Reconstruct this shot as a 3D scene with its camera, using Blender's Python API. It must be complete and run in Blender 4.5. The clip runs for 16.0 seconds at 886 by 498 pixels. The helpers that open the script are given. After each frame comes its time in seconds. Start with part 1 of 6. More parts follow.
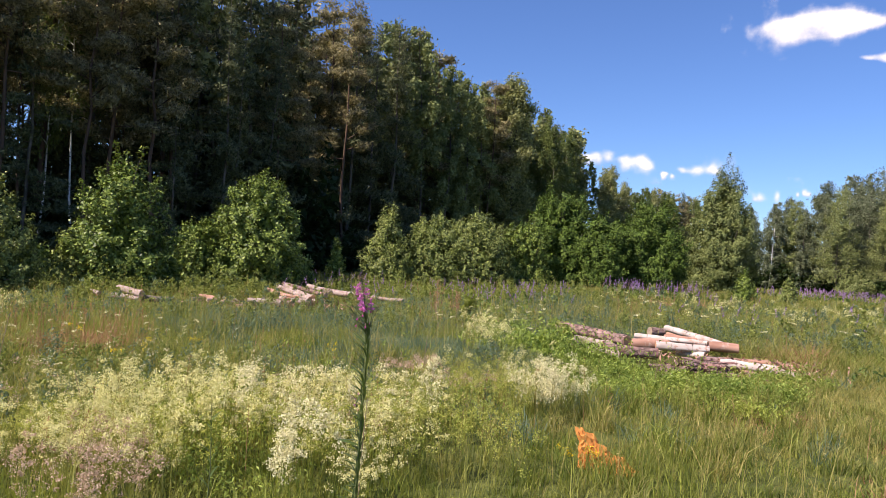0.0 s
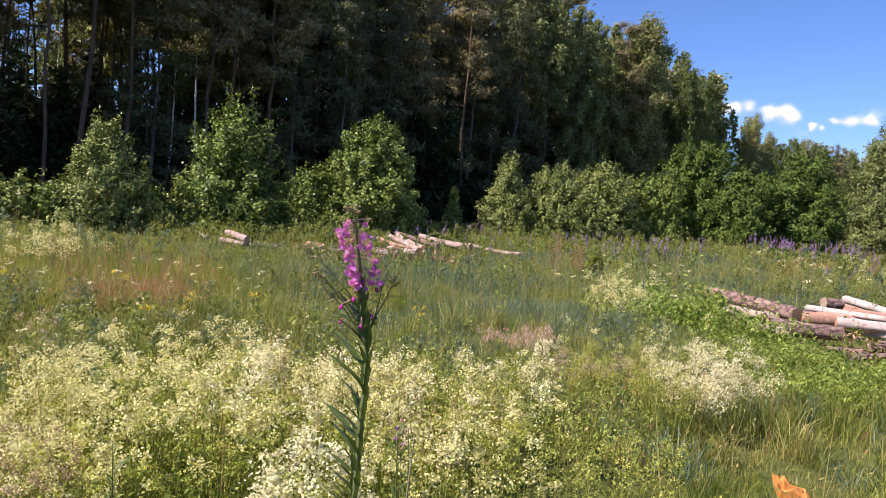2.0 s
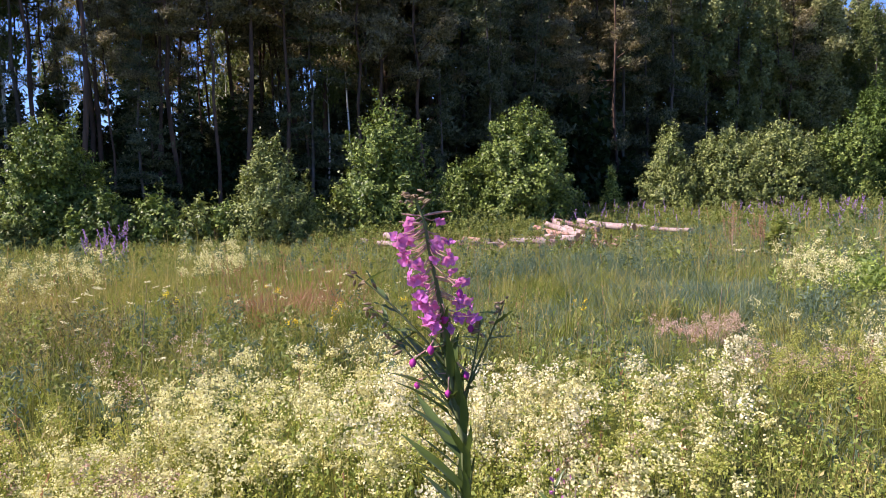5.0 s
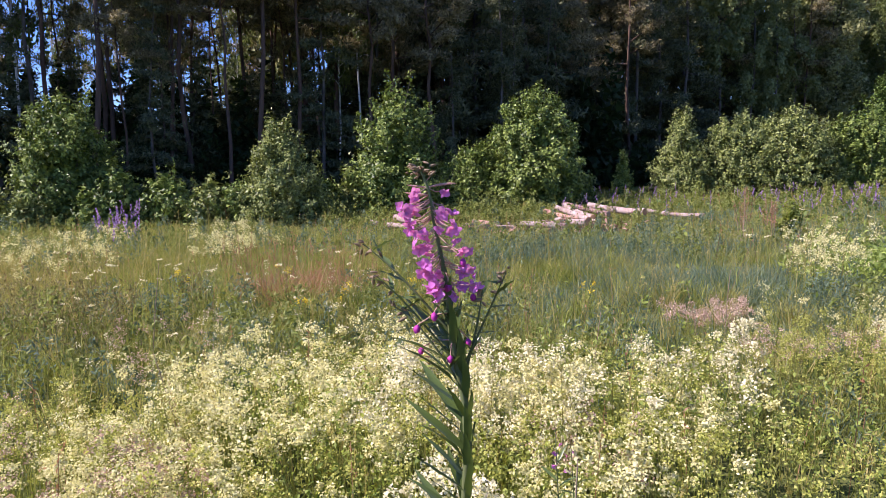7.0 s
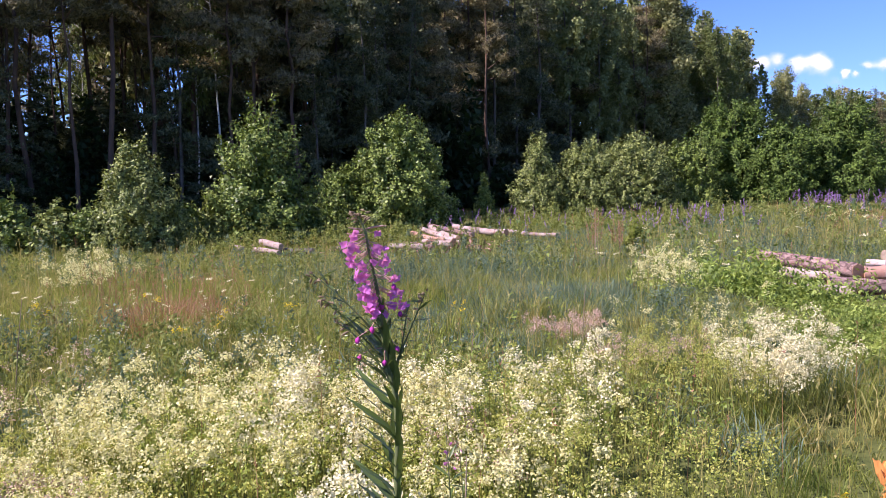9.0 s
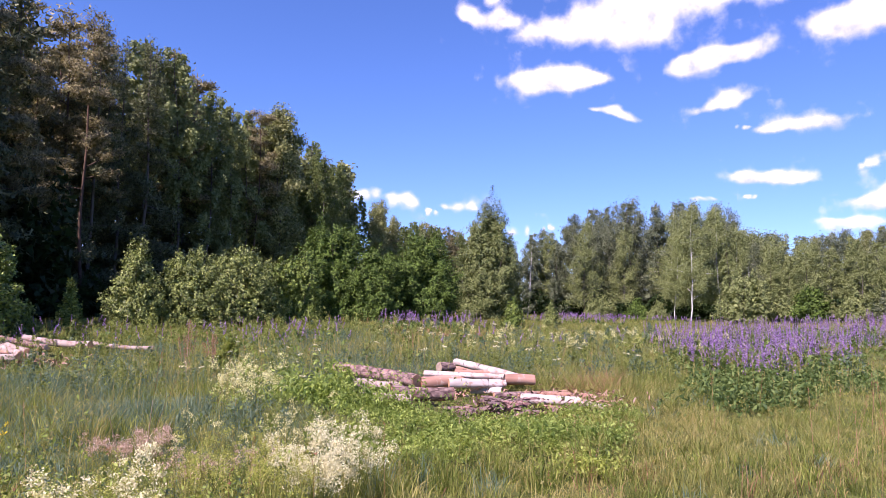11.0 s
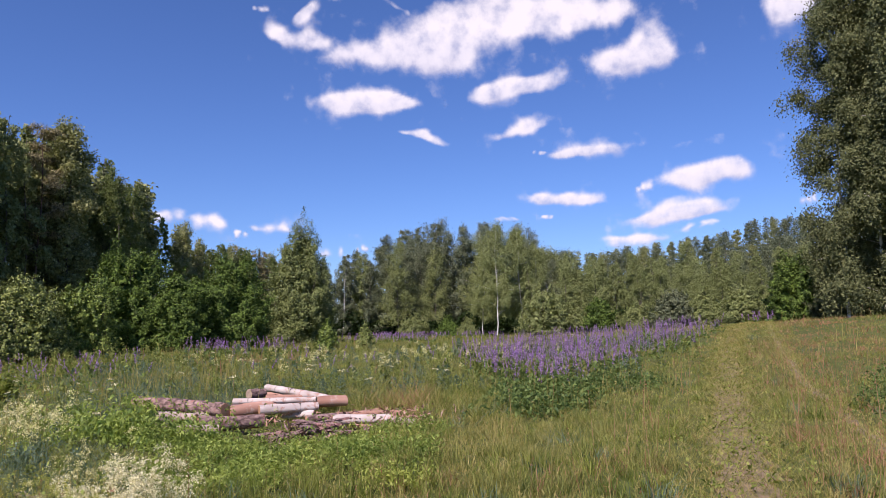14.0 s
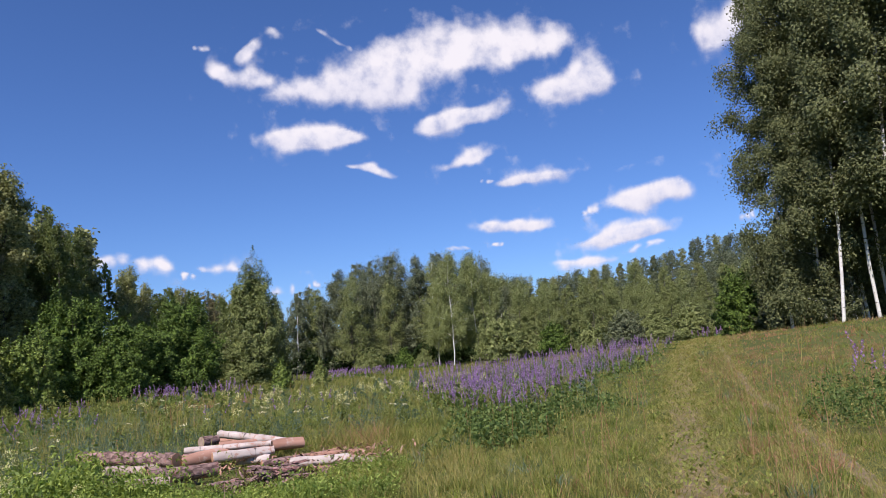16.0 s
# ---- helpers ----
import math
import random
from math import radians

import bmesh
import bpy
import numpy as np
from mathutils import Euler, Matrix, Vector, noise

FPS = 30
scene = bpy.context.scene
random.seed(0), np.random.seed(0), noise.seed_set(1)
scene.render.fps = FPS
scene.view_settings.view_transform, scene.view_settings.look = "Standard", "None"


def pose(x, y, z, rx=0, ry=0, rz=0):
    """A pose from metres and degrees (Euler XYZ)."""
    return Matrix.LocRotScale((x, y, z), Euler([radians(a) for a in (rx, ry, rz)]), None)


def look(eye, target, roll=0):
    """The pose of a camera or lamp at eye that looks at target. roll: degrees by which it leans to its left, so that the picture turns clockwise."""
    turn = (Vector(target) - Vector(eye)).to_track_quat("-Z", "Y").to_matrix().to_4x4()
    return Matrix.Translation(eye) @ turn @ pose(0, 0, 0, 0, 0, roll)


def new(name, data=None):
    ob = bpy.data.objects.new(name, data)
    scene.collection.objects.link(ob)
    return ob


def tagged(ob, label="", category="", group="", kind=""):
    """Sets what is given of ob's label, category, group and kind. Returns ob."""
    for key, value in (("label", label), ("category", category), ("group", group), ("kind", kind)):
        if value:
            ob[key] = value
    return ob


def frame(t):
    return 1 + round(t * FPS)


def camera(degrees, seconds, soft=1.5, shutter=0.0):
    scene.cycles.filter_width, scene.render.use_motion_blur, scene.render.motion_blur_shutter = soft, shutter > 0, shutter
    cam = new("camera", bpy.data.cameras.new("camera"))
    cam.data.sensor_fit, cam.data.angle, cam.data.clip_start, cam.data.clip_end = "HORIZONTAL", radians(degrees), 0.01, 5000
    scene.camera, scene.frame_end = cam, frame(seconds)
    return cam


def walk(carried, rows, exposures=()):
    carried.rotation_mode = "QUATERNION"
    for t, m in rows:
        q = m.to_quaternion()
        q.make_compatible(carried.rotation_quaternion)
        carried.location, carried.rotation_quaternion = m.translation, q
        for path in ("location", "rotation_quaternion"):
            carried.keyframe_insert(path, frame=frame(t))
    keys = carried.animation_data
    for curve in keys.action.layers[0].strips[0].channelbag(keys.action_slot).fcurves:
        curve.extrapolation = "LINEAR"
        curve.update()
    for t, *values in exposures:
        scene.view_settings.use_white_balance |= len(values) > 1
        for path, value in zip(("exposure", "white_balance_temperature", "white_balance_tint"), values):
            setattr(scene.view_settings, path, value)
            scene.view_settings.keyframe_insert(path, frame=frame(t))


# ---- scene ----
cam = camera(64.3, 16.0, soft=0.4)


def aim(x, y, z, yaw, pitch, roll):
    """A camera pose: yaw to the left of +y, pitch up, roll as look() has it, in degrees."""
    a, b = radians(yaw), radians(pitch)
    ahead = Vector((-math.sin(a) * math.cos(b), math.cos(a) * math.cos(b), math.sin(b)))
    return look((x, y, z), Vector((x, y, z)) + ahead, roll)


walk(cam, [
    (0, aim(-1.051, -2.328, 1.601, -23.34, 0.45, 3.63)),
    (0.5, aim(-0.804, -1.878, 1.577, -23.58, 0.06, 1.65)),
    (1, aim(-0.518, -1.370, 1.536, -20.87, -1.55, 6.98)),
    (1.5, aim(-0.359, -0.871, 1.514, -17.32, -1.58, 9.49)),
    (2, aim(-0.202, -0.463, 1.500, -13.75, -4.12, 4.66)),
    (2.5, aim(-0.008, -0.063, 1.480, -3.40, -1.87, 3.07)),
    (3, aim(-0.024, 0.039, 1.454, -1.06, -3.61, 0.54)),
    (3.5, aim(-0.029, 0.048, 1.450, 0.56, -5.86, -1.50)),
    (4.2, aim(-0.035, 0.127, 1.470, -1.07, -5.31, -1.74)),
    (6.3, aim(-0.000, 0.131, 1.482, -0.07, -5.68, -1.01)),
    (6.5, aim(-0.017, 0.097, 1.471, -0.13, -6.09, -0.98)),
    (7, aim(-0.017, 0.099, 1.466, 0.09, -6.68, -0.92)),
    (7.5, aim(-0.053, 0.119, 1.456, 1.65, -6.90, -0.52)),
    (8, aim(-0.126, -0.006, 1.461, -2.38, -7.54, -0.73)),
    (8.2, aim(-0.153, -0.030, 1.465, -5.00, -6.87, -0.98)),
    (10.3, aim(-0.074, -0.416, 1.570, -25.19, 0.13, 2.33)),
    (10.5, aim(-0.082, -0.442, 1.570, -30.20, 2.44, 2.67)),
    (11, aim(0.059, -0.466, 1.505, -41.66, 4.19, 1.35)),
    (11.5, aim(-0.009, -0.549, 1.487, -50.13, 3.07, -0.65)),
    (12, aim(-0.076, -0.608, 1.509, -53.52, 4.68, -1.72)),
    (12.5, aim(-0.078, -0.635, 1.500, -53.38, 4.03, -1.74)),
    (13, aim(-0.043, -0.649, 1.508, -54.41, 4.19, -1.76)),
    (13.5, aim(-0.042, -0.657, 1.511, -56.42, 5.16, -1.27)),
    (14, aim(-0.060, -0.660, 1.506, -56.76, 5.92, -1.08)),
    (14.5, aim(-0.067, -0.670, 1.505, -56.81, 6.05, -2.14)),
    (15, aim(-0.056, -0.658, 1.515, -57.49, 7.10, -3.43)),
    (15.5, aim(-0.042, -0.665, 1.512, -60.56, 7.87, -4.27)),
    (16, aim(-0.036, -0.667, 1.520, -60.78, 8.26, -4.33)),
], exposures=[
    (0, 0.72, 7000, 20), (2, 0.79, 6800, 23), (3.5, 0.90, 6600, 28), (7, 0.95, 6200, 34), (8.2, 0.95, 6150, 35), (10.5, 0.95, 6200, 37),
    (11.2, 0.86, 6250, 40), (12.5, 0.52, 6330, 34), (14.5, 0.29, 6420, 25), (16, 0.24, 6350, 20),
])

# ---- sky, sun ----
SUN_BEARING, SUN_HEIGHT = -96.0, 48.0
world = bpy.data.worlds.new("summer_sky")
scene.world = world
world.use_nodes = True
wn = world.node_tree.nodes
sky = wn.new("ShaderNodeTexSky")
sky.sky_type = "NISHITA"
sky.sun_disc = False
sky.sun_elevation = radians(SUN_HEIGHT)
sky.sun_rotation = radians(SUN_BEARING)
sky.air_density, sky.dust_density, sky.ozone_density = 1.0, 0.0, 7.0
wn["Background"].inputs["Strength"].default_value = 0.085
deep = wn.new("ShaderNodeMix")
deep.data_type, deep.blend_type = "RGBA", "MULTIPLY"
deep.inputs[0].default_value = 1.0
deep.inputs[7].default_value = (0.75, 0.94, 1.20, 1)
world.node_tree.links.new(sky.outputs["Color"], deep.inputs[6])
world.node_tree.links.new(deep.outputs[2], wn["Background"].inputs["Color"])

sun_data = bpy.data.lights.new("sun", "SUN")
sun_data.energy, sun_data.angle, sun_data.color = 5.0, radians(0.53), (1.0, 0.95, 0.86)
sun = new("sun", sun_data)
sb, sh = radians(SUN_BEARING), radians(SUN_HEIGHT)
sun.matrix_basis = look((60 * math.sin(sb) * math.cos(sh), 60 * math.cos(sb) * math.cos(sh), 60 * math.sin(sh)), (0, 0, 0))

# ---- small tools ----
rng = np.random.default_rng(7)


def smooth(a, b, x):
    t = np.clip((np.asarray(x, float) - a) / (b - a), 0, 1)
    return t * t * (3 - 2 * t)


def polar(bearing, dist):
    """A place by its bearing, clockwise from +y in degrees, and its distance from the standing point."""
    b = np.radians(bearing)
    return dist * np.sin(b), dist * np.cos(b)


def ground_z(x, y):
    """The lie of the land: a shallow dip towards the left-hand wood, a rise to the right, a wooded hill far off."""
    x, y = np.asarray(x, float), np.asarray(y, float)
    d, b = np.hypot(x, y), np.degrees(np.arctan2(x, y))
    side = np.where(b < -120, 0.0, smooth(58, 98, b)) * np.where(b > 130, smooth(178, 130, b), 1.0)
    z = -0.42 * smooth(9, 21, d) * smooth(40, 22, b) * smooth(-80, -50, b)
    z += 1.6 * smooth(13, 44, d) * side
    z -= 0.2 * smooth(45, 95, d) * smooth(40, 56, b) * smooth(84, 60, b)
    z += 16.0 * smooth(85, 210, d) * smooth(60, 80, b) * smooth(150, 110, b)
    z += 0.05 * np.sin(x * 0.9 + 1.3) * np.sin(y * 0.7) * smooth(3, 8, d)
    return z


def z_at(x, y):
    return float(ground_z(x, y))


def fast_mesh(name, verts, faces, material, smooth_shade=False):
    """A mesh from arrays: verts n x 3, faces m x k."""
    verts, faces = np.asarray(verts, np.float32), np.asarray(faces, np.int32)
    me = bpy.data.meshes.new(name)
    n, (m, k) = len(verts), faces.shape
    me.vertices.add(n)
    me.vertices.foreach_set("co", verts.ravel())
    me.loops.add(m * k)
    me.loops.foreach_set("vertex_index", faces.ravel())
    me.polygons.add(m)
    me.polygons.foreach_set("loop_start", np.arange(0, m * k, k, dtype=np.int32))
    if smooth_shade:
        me.polygons.foreach_set("use_smooth", np.ones(m, dtype=bool))
    me.update(calc_edges=True)
    me.materials.append(material)
    return me


def part_mesh(name, me, parent=None, label=""):
    ob = new(name, me)
    if parent is not None:
        ob.parent = parent
    return tagged(ob, label)


def part(name, bm, material, parent=None, label="", smooth_shade=False):
    """Links a bmesh as one mesh object under a thing or a part."""
    me = bpy.data.meshes.new(name)
    bm.to_mesh(me)
    bm.free()
    me.materials.append(material)
    if smooth_shade:
        for p in me.polygons:
            p.use_smooth = True
    return part_mesh(name, me, parent, label)


def merge(chunks):
    """Joins (verts, faces) pairs."""
    vs, fs, off = [], [], 0
    for v, f in chunks:
        vs.append(v)
        fs.append(np.asarray(f) + off)
        off += len(v)
    return np.concatenate(vs), np.concatenate(fs)


def tube(path, radii, sides=6):
    """A tapered tube along a line of points, as quads."""
    path, radii = np.asarray(path, float), np.asarray(radii, float)
    ahead = np.gradient(path, axis=0)
    ahead /= np.linalg.norm(ahead, axis=1, keepdims=True) + 1e-9
    ref = np.where(np.abs(ahead[:, 2:3]) > 0.9, [[1.0, 0, 0]], [[0, 0, 1.0]])
    u = np.cross(ahead, ref)
    u /= np.linalg.norm(u, axis=1, keepdims=True) + 1e-9
    w = np.cross(ahead, u)
    a = np.linspace(0, 2 * np.pi, sides, endpoint=False)
    ring = path[:, None] + radii[:, None, None] * (np.cos(a)[None, :, None] * u[:, None] + np.sin(a)[None, :, None] * w[:, None])
    n = len(path)
    i, j = np.meshgrid(np.arange(n - 1), np.arange(sides), indexing="ij")
    k = (j + 1) % sides
    f = np.stack([i * sides + j, i * sides + k, (i + 1) * sides + k, (i + 1) * sides + j], -1).reshape(-1, 4)
    return ring.reshape(-1, 3), f


def unit(v):
    return v / (np.linalg.norm(v, axis=-1, keepdims=True) + 1e-9)


def leaves(centres, length, width, droop=0.0, r=None, up=0.35, plain=False, out=0.0):
    """Leaf-shaped folded quads, or plain triangles, at the centres, turned at random."""
    r = r or rng
    n = len(centres)
    length = np.broadcast_to(length, n)[:, None] * r.uniform(0.7, 1.25, (n, 1))
    width = np.broadcast_to(width, n)[:, None] * r.uniform(0.7, 1.2, (n, 1))
    along = unit(r.normal(size=(n, 3)) + [0, 0, -droop])
    face = unit(r.normal(size=(n, 3)) + [0, 0, up * 3] + out)
    across = unit(np.cross(along, face))
    if plain:
        v = np.stack([centres - along * length / 2 + across * width / 2, centres + along * length / 2, centres - along * length / 2 - across * width / 2], 1)
        return v.reshape(-1, 3), np.arange(3 * n).reshape(n, 3)
    lift = np.cross(across, along) * width * 0.35
    v = np.stack([centres - along * length / 2, centres + across * width / 2 + lift, centres + along * length / 2, centres - across * width / 2 + lift], 1)
    return v.reshape(-1, 3), np.arange(4 * n).reshape(n, 4)


def blades(x, y, height, width, lean=0.35, r=None, z0=None, plain=False):
    """Bent grass blades on the ground: three triangles each, or one where plain."""
    r = r or rng
    n = len(x)
    base = np.stack([x, y, ground_z(x, y) if z0 is None else np.full(n, z0)], -1)
    h = np.broadcast_to(height, n)[:, None]
    w = np.broadcast_to(width, n)[:, None] / 2
    a = r.uniform(0, 2 * np.pi, n)
    side = np.stack([np.cos(a), np.sin(a), 0 * a], -1)
    a2 = r.uniform(0, 2 * np.pi, n)
    bend = np.stack([np.cos(a2), np.sin(a2), 0 * a2], -1) * h * r.uniform(0.1, 1, (n, 1)) * lean
    up = np.array([0, 0, 1.0])
    mid = base + up * h * 0.55 + bend * 0.35
    tip = base + up * h * (1 - 0.25 * lean) + bend
    if plain:
        return np.stack([base - side * w, base + side * w, tip], 1).reshape(-1, 3), np.arange(3 * n).reshape(n, 3)
    v = np.stack([base - side * w, base + side * w, mid - side * w * 0.8, mid + side * w * 0.8, tip], 1).reshape(-1, 3)
    k = np.arange(n)[:, None] * 5
    f = np.concatenate([k + [0, 1, 3], k + [0, 3, 2], k + [2, 3, 4]])
    return v, f


def stuff(name, v, f, material, label, category):
    ob = part_mesh(name, fast_mesh(name, v, f, material))
    return tagged(ob, label, category, kind="stuff")


# ---- materials ----
def nodes_of(name):
    m = bpy.data.materials.new(name)
    m.use_nodes = True
    return m, m.node_tree.nodes, m.node_tree.links, m.node_tree.nodes["Principled BSDF"]


def ramp(nodes, stops):
    r = nodes.new("ShaderNodeValToRGB")
    e = r.color_ramp.elements
    while len(e) < len(stops):
        e.new(0.5)
    for k, (pos, col) in zip(e, stops):
        k.position, k.color = pos, (*col, 1)
    return r


def leaf_material(name, dark, light, translucent=0.35, rough=0.55, patch=0.0, patch_colour=(0.2, 0.16, 0.05), deep=0.0, gloss=0.18, grain=0.45):
    """Foliage: a colour for each leaf between two, some light let through, and broader patches."""
    m, n, l, p = nodes_of(name)
    geo = n.new("ShaderNodeNewGeometry")
    r = ramp(n, [(0.0, dark), (0.55, tuple((a + b) / 2 for a, b in zip(dark, light))), (1.0, light)])
    l.new(geo.outputs["Random Per Island"], r.inputs["Fac"])
    colour = r.outputs["Color"]
    tex = n.new("ShaderNodeTexNoise")
    tex.inputs["Scale"].default_value = grain
    tex.inputs["Detail"].default_value = 3
    coord = n.new("ShaderNodeNewGeometry")
    l.new(coord.outputs["Position"], tex.inputs["Vector"])
    mix = n.new("ShaderNodeMix")
    mix.data_type = "RGBA"
    k = n.new("ShaderNodeMapRange")
    k.inputs["From Min"].default_value, k.inputs["From Max"].default_value = 0.42, 0.68
    k.inputs["To Max"].default_value = patch
    l.new(tex.outputs["Fac"], k.inputs["Value"])
    l.new(k.outputs["Result"], mix.inputs[0])
    l.new(colour, mix.inputs[6])
    mix.inputs[7].default_value = (*patch_colour, 1)
    colour = mix.outputs[2]
    if deep:
        fine = n.new("ShaderNodeTexNoise")
        fine.inputs["Scale"].default_value, fine.inputs["Detail"].default_value = 2.6, 5
        l.new(coord.outputs["Position"], fine.inputs["Vector"])
        k2 = n.new("ShaderNodeMapRange")
        k2.inputs["From Min"].default_value, k2.inputs["From Max"].default_value = 0.45, 0.65
        k2.inputs["To Max"].default_value = deep
        l.new(fine.outputs["Fac"], k2.inputs["Value"])
        mix2 = n.new("ShaderNodeMix")
        mix2.data_type = "RGBA"
        l.new(k2.outputs["Result"], mix2.inputs[0])
        l.new(colour, mix2.inputs[6])
        mix2.inputs[7].default_value = (*dark, 1)
        colour = mix2.outputs[2]
    l.new(colour, p.inputs["Base Color"])
    p.inputs["Roughness"].default_value = rough
    p.inputs["Specular IOR Level"].default_value = gloss
    t = n.new("ShaderNodeBsdfTranslucent")
    hue = n.new("ShaderNodeMix")
    hue.data_type = "RGBA"
    hue.inputs[0].default_value = 0.35
    l.new(colour, hue.inputs[6])
    hue.inputs[7].default_value = (light[0] * 1.5, light[1] * 1.5, light[2] * 0.6, 1)
    l.new(hue.outputs[2], t.inputs["Color"])
    s = n.new("ShaderNodeMixShader")
    s.inputs["Fac"].default_value = translucent
    l.new(p.outputs[0], s.inputs[1])
    l.new(t.outputs[0], s.inputs[2])
    l.new(s.outputs[0], n["Material Output"].inputs["Surface"])
    return m


def bark_material(name, dark, light, scale=8.0, stretch=0.25, bands=None, rough=0.9, bump=0.5, flaked=None, cracks=None):
    """Bark: long cracked grain; bands: dark marks across, as a birch has."""
    m, n, l, p = nodes_of(name)
    tc = n.new("ShaderNodeTexCoord")
    mp = n.new("ShaderNodeMapping")
    mp.inputs["Scale"].default_value = (1, 1, stretch)
    l.new(tc.outputs["Object"], mp.inputs["Vector"])
    a = n.new("ShaderNodeTexNoise")
    a.inputs["Scale"].default_value, a.inputs["Detail"].default_value = scale, 6
    l.new(mp.outputs[0], a.inputs["Vector"])
    b = n.new("ShaderNodeTexNoise")
    b.inputs["Scale"].default_value, b.inputs["Detail"].default_value = scale * 0.17, 3
    l.new(tc.outputs["Object"], b.inputs["Vector"])
    add = n.new("ShaderNodeMath")
    add.operation = "MULTIPLY_ADD"
    add.inputs[1].default_value = 0.45
    l.new(b.outputs["Fac"], add.inputs[0])
    sc = n.new("ShaderNodeMath")
    sc.operation = "MULTIPLY"
    sc.inputs[1].default_value = 0.6
    l.new(a.outputs["Fac"], sc.inputs[0])
    l.new(sc.outputs[0], add.inputs[2])
    r = ramp(n, [(0.32, dark), (0.52, tuple((x + y) / 2 for x, y in zip(dark, light))), (0.72, light)])
    l.new(add.outputs[0], r.inputs["Fac"])
    colour = r.outputs["Color"]
    if bands:
        w = n.new("ShaderNodeMapping")
        w.inputs["Scale"].default_value = (1.2, 1.2, bands)
        l.new(tc.outputs["Object"], w.inputs["Vector"])
        v = n.new("ShaderNodeTexNoise")
        v.inputs["Scale"].default_value, v.inputs["Detail"].default_value = 2.2, 4
        l.new(w.outputs[0], v.inputs["Vector"])
        cut = n.new("ShaderNodeMapRange")
        cut.inputs["From Min"].default_value, cut.inputs["From Max"].default_value = 0.60, 0.67
        l.new(v.outputs["Fac"], cut.inputs["Value"])
        mx = n.new("ShaderNodeMix")
        mx.data_type = "RGBA"
        l.new(cut.outputs[0], mx.inputs[0])
        l.new(colour, mx.inputs[6])
        mx.inputs[7].default_value = (0.03, 0.027, 0.025, 1)
        colour = mx.outputs[2]
    if flaked:
        # places where the outer bark has come away
        fl = n.new("ShaderNodeTexNoise")
        fl.inputs["Scale"].default_value, fl.inputs["Detail"].default_value, fl.inputs["Roughness"].default_value = 6.5, 5, 0.65
        l.new(tc.outputs["Object"], fl.inputs["Vector"])
        gone = n.new("ShaderNodeMapRange")
        gone.inputs["From Min"].default_value, gone.inputs["From Max"].default_value = 0.54, 0.60
        l.new(fl.outputs["Fac"], gone.inputs["Value"])
        my = n.new("ShaderNodeMix")
        my.data_type = "RGBA"
        l.new(gone.outputs[0], my.inputs[0])
        l.new(colour, my.inputs[6])
        my.inputs[7].default_value = (*flaked, 1)
        colour = my.outputs[2]
    if cracks:
        warp = n.new("ShaderNodeVectorMath")
        warp.operation = "MULTIPLY_ADD"
        warp.inputs[1].default_value = (0.10, 0.10, 0.10)
        l.new(a.outputs["Color"], warp.inputs[0])
        l.new(tc.outputs["Object"], warp.inputs[2])
        vo = n.new("ShaderNodeTexVoronoi")
        vo.feature = "DISTANCE_TO_EDGE"
        vo.inputs["Scale"].default_value = cracks
        long = n.new("ShaderNodeMapping")
        long.inputs["Scale"].default_value = (1, 1, 0.4)
        l.new(warp.outputs[0], long.inputs["Vector"])
        l.new(long.outputs[0], vo.inputs["Vector"])
        gap = n.new("ShaderNodeMapRange")
        gap.inputs["From Min"].default_value, gap.inputs["From Max"].default_value = 0.13, 0.02
        gap.inputs["To Max"].default_value = 0.75
        l.new(vo.outputs["Distance"], gap.inputs["Value"])
        mz = n.new("ShaderNodeMix")
        mz.data_type = "RGBA"
        l.new(gap.outputs[0], mz.inputs[0])
        l.new(colour, mz.inputs[6])
        mz.inputs[7].default_value = (*dark, 1)
        colour = mz.outputs[2]
    l.new(colour, p.inputs["Base Color"])
    p.inputs["Roughness"].default_value = rough
    p.inputs["Specular IOR Level"].default_value = 0.2
    bp = n.new("ShaderNodeBump")
    bp.inputs["Strength"].default_value, bp.inputs["Distance"].default_value = bump, 0.02
    l.new(a.outputs["Fac"], bp.inputs["Height"])
    l.new(bp.outputs[0], p.inputs["Normal"])
    return m


def end_material(name, pale, ring):
    """Sawn wood: growth rings round the log's axis, with cracks."""
    m, n, l, p = nodes_of(name)
    tc = n.new("ShaderNodeTexCoord")
    w = n.new("ShaderNodeTexWave")
    w.wave_type, w.rings_direction = "RINGS", "Z"
    w.inputs["Scale"].default_value, w.inputs["Distortion"].default_value = 24, 1.5
    l.new(tc.outputs["Object"], w.inputs["Vector"])
    g = n.new("ShaderNodeTexNoise")
    g.inputs["Scale"].default_value, g.inputs["Detail"].default_value = 9, 4
    l.new(tc.outputs["Object"], g.inputs["Vector"])
    mx = n.new("ShaderNodeMath")
    mx.operation = "MULTIPLY_ADD"
    mx.inputs[1].default_value = 0.35
    l.new(w.outputs["Fac"], mx.inputs[0])
    l.new(g.outputs["Fac"], mx.inputs[2])
    r = ramp(n, [(0.3, ring), (0.8, pale)])
    l.new(mx.outputs[0], r.inputs["Fac"])
    l.new(r.outputs[0], p.inputs["Base Color"])
    p.inputs["Roughness"].default_value = 0.85
    return m


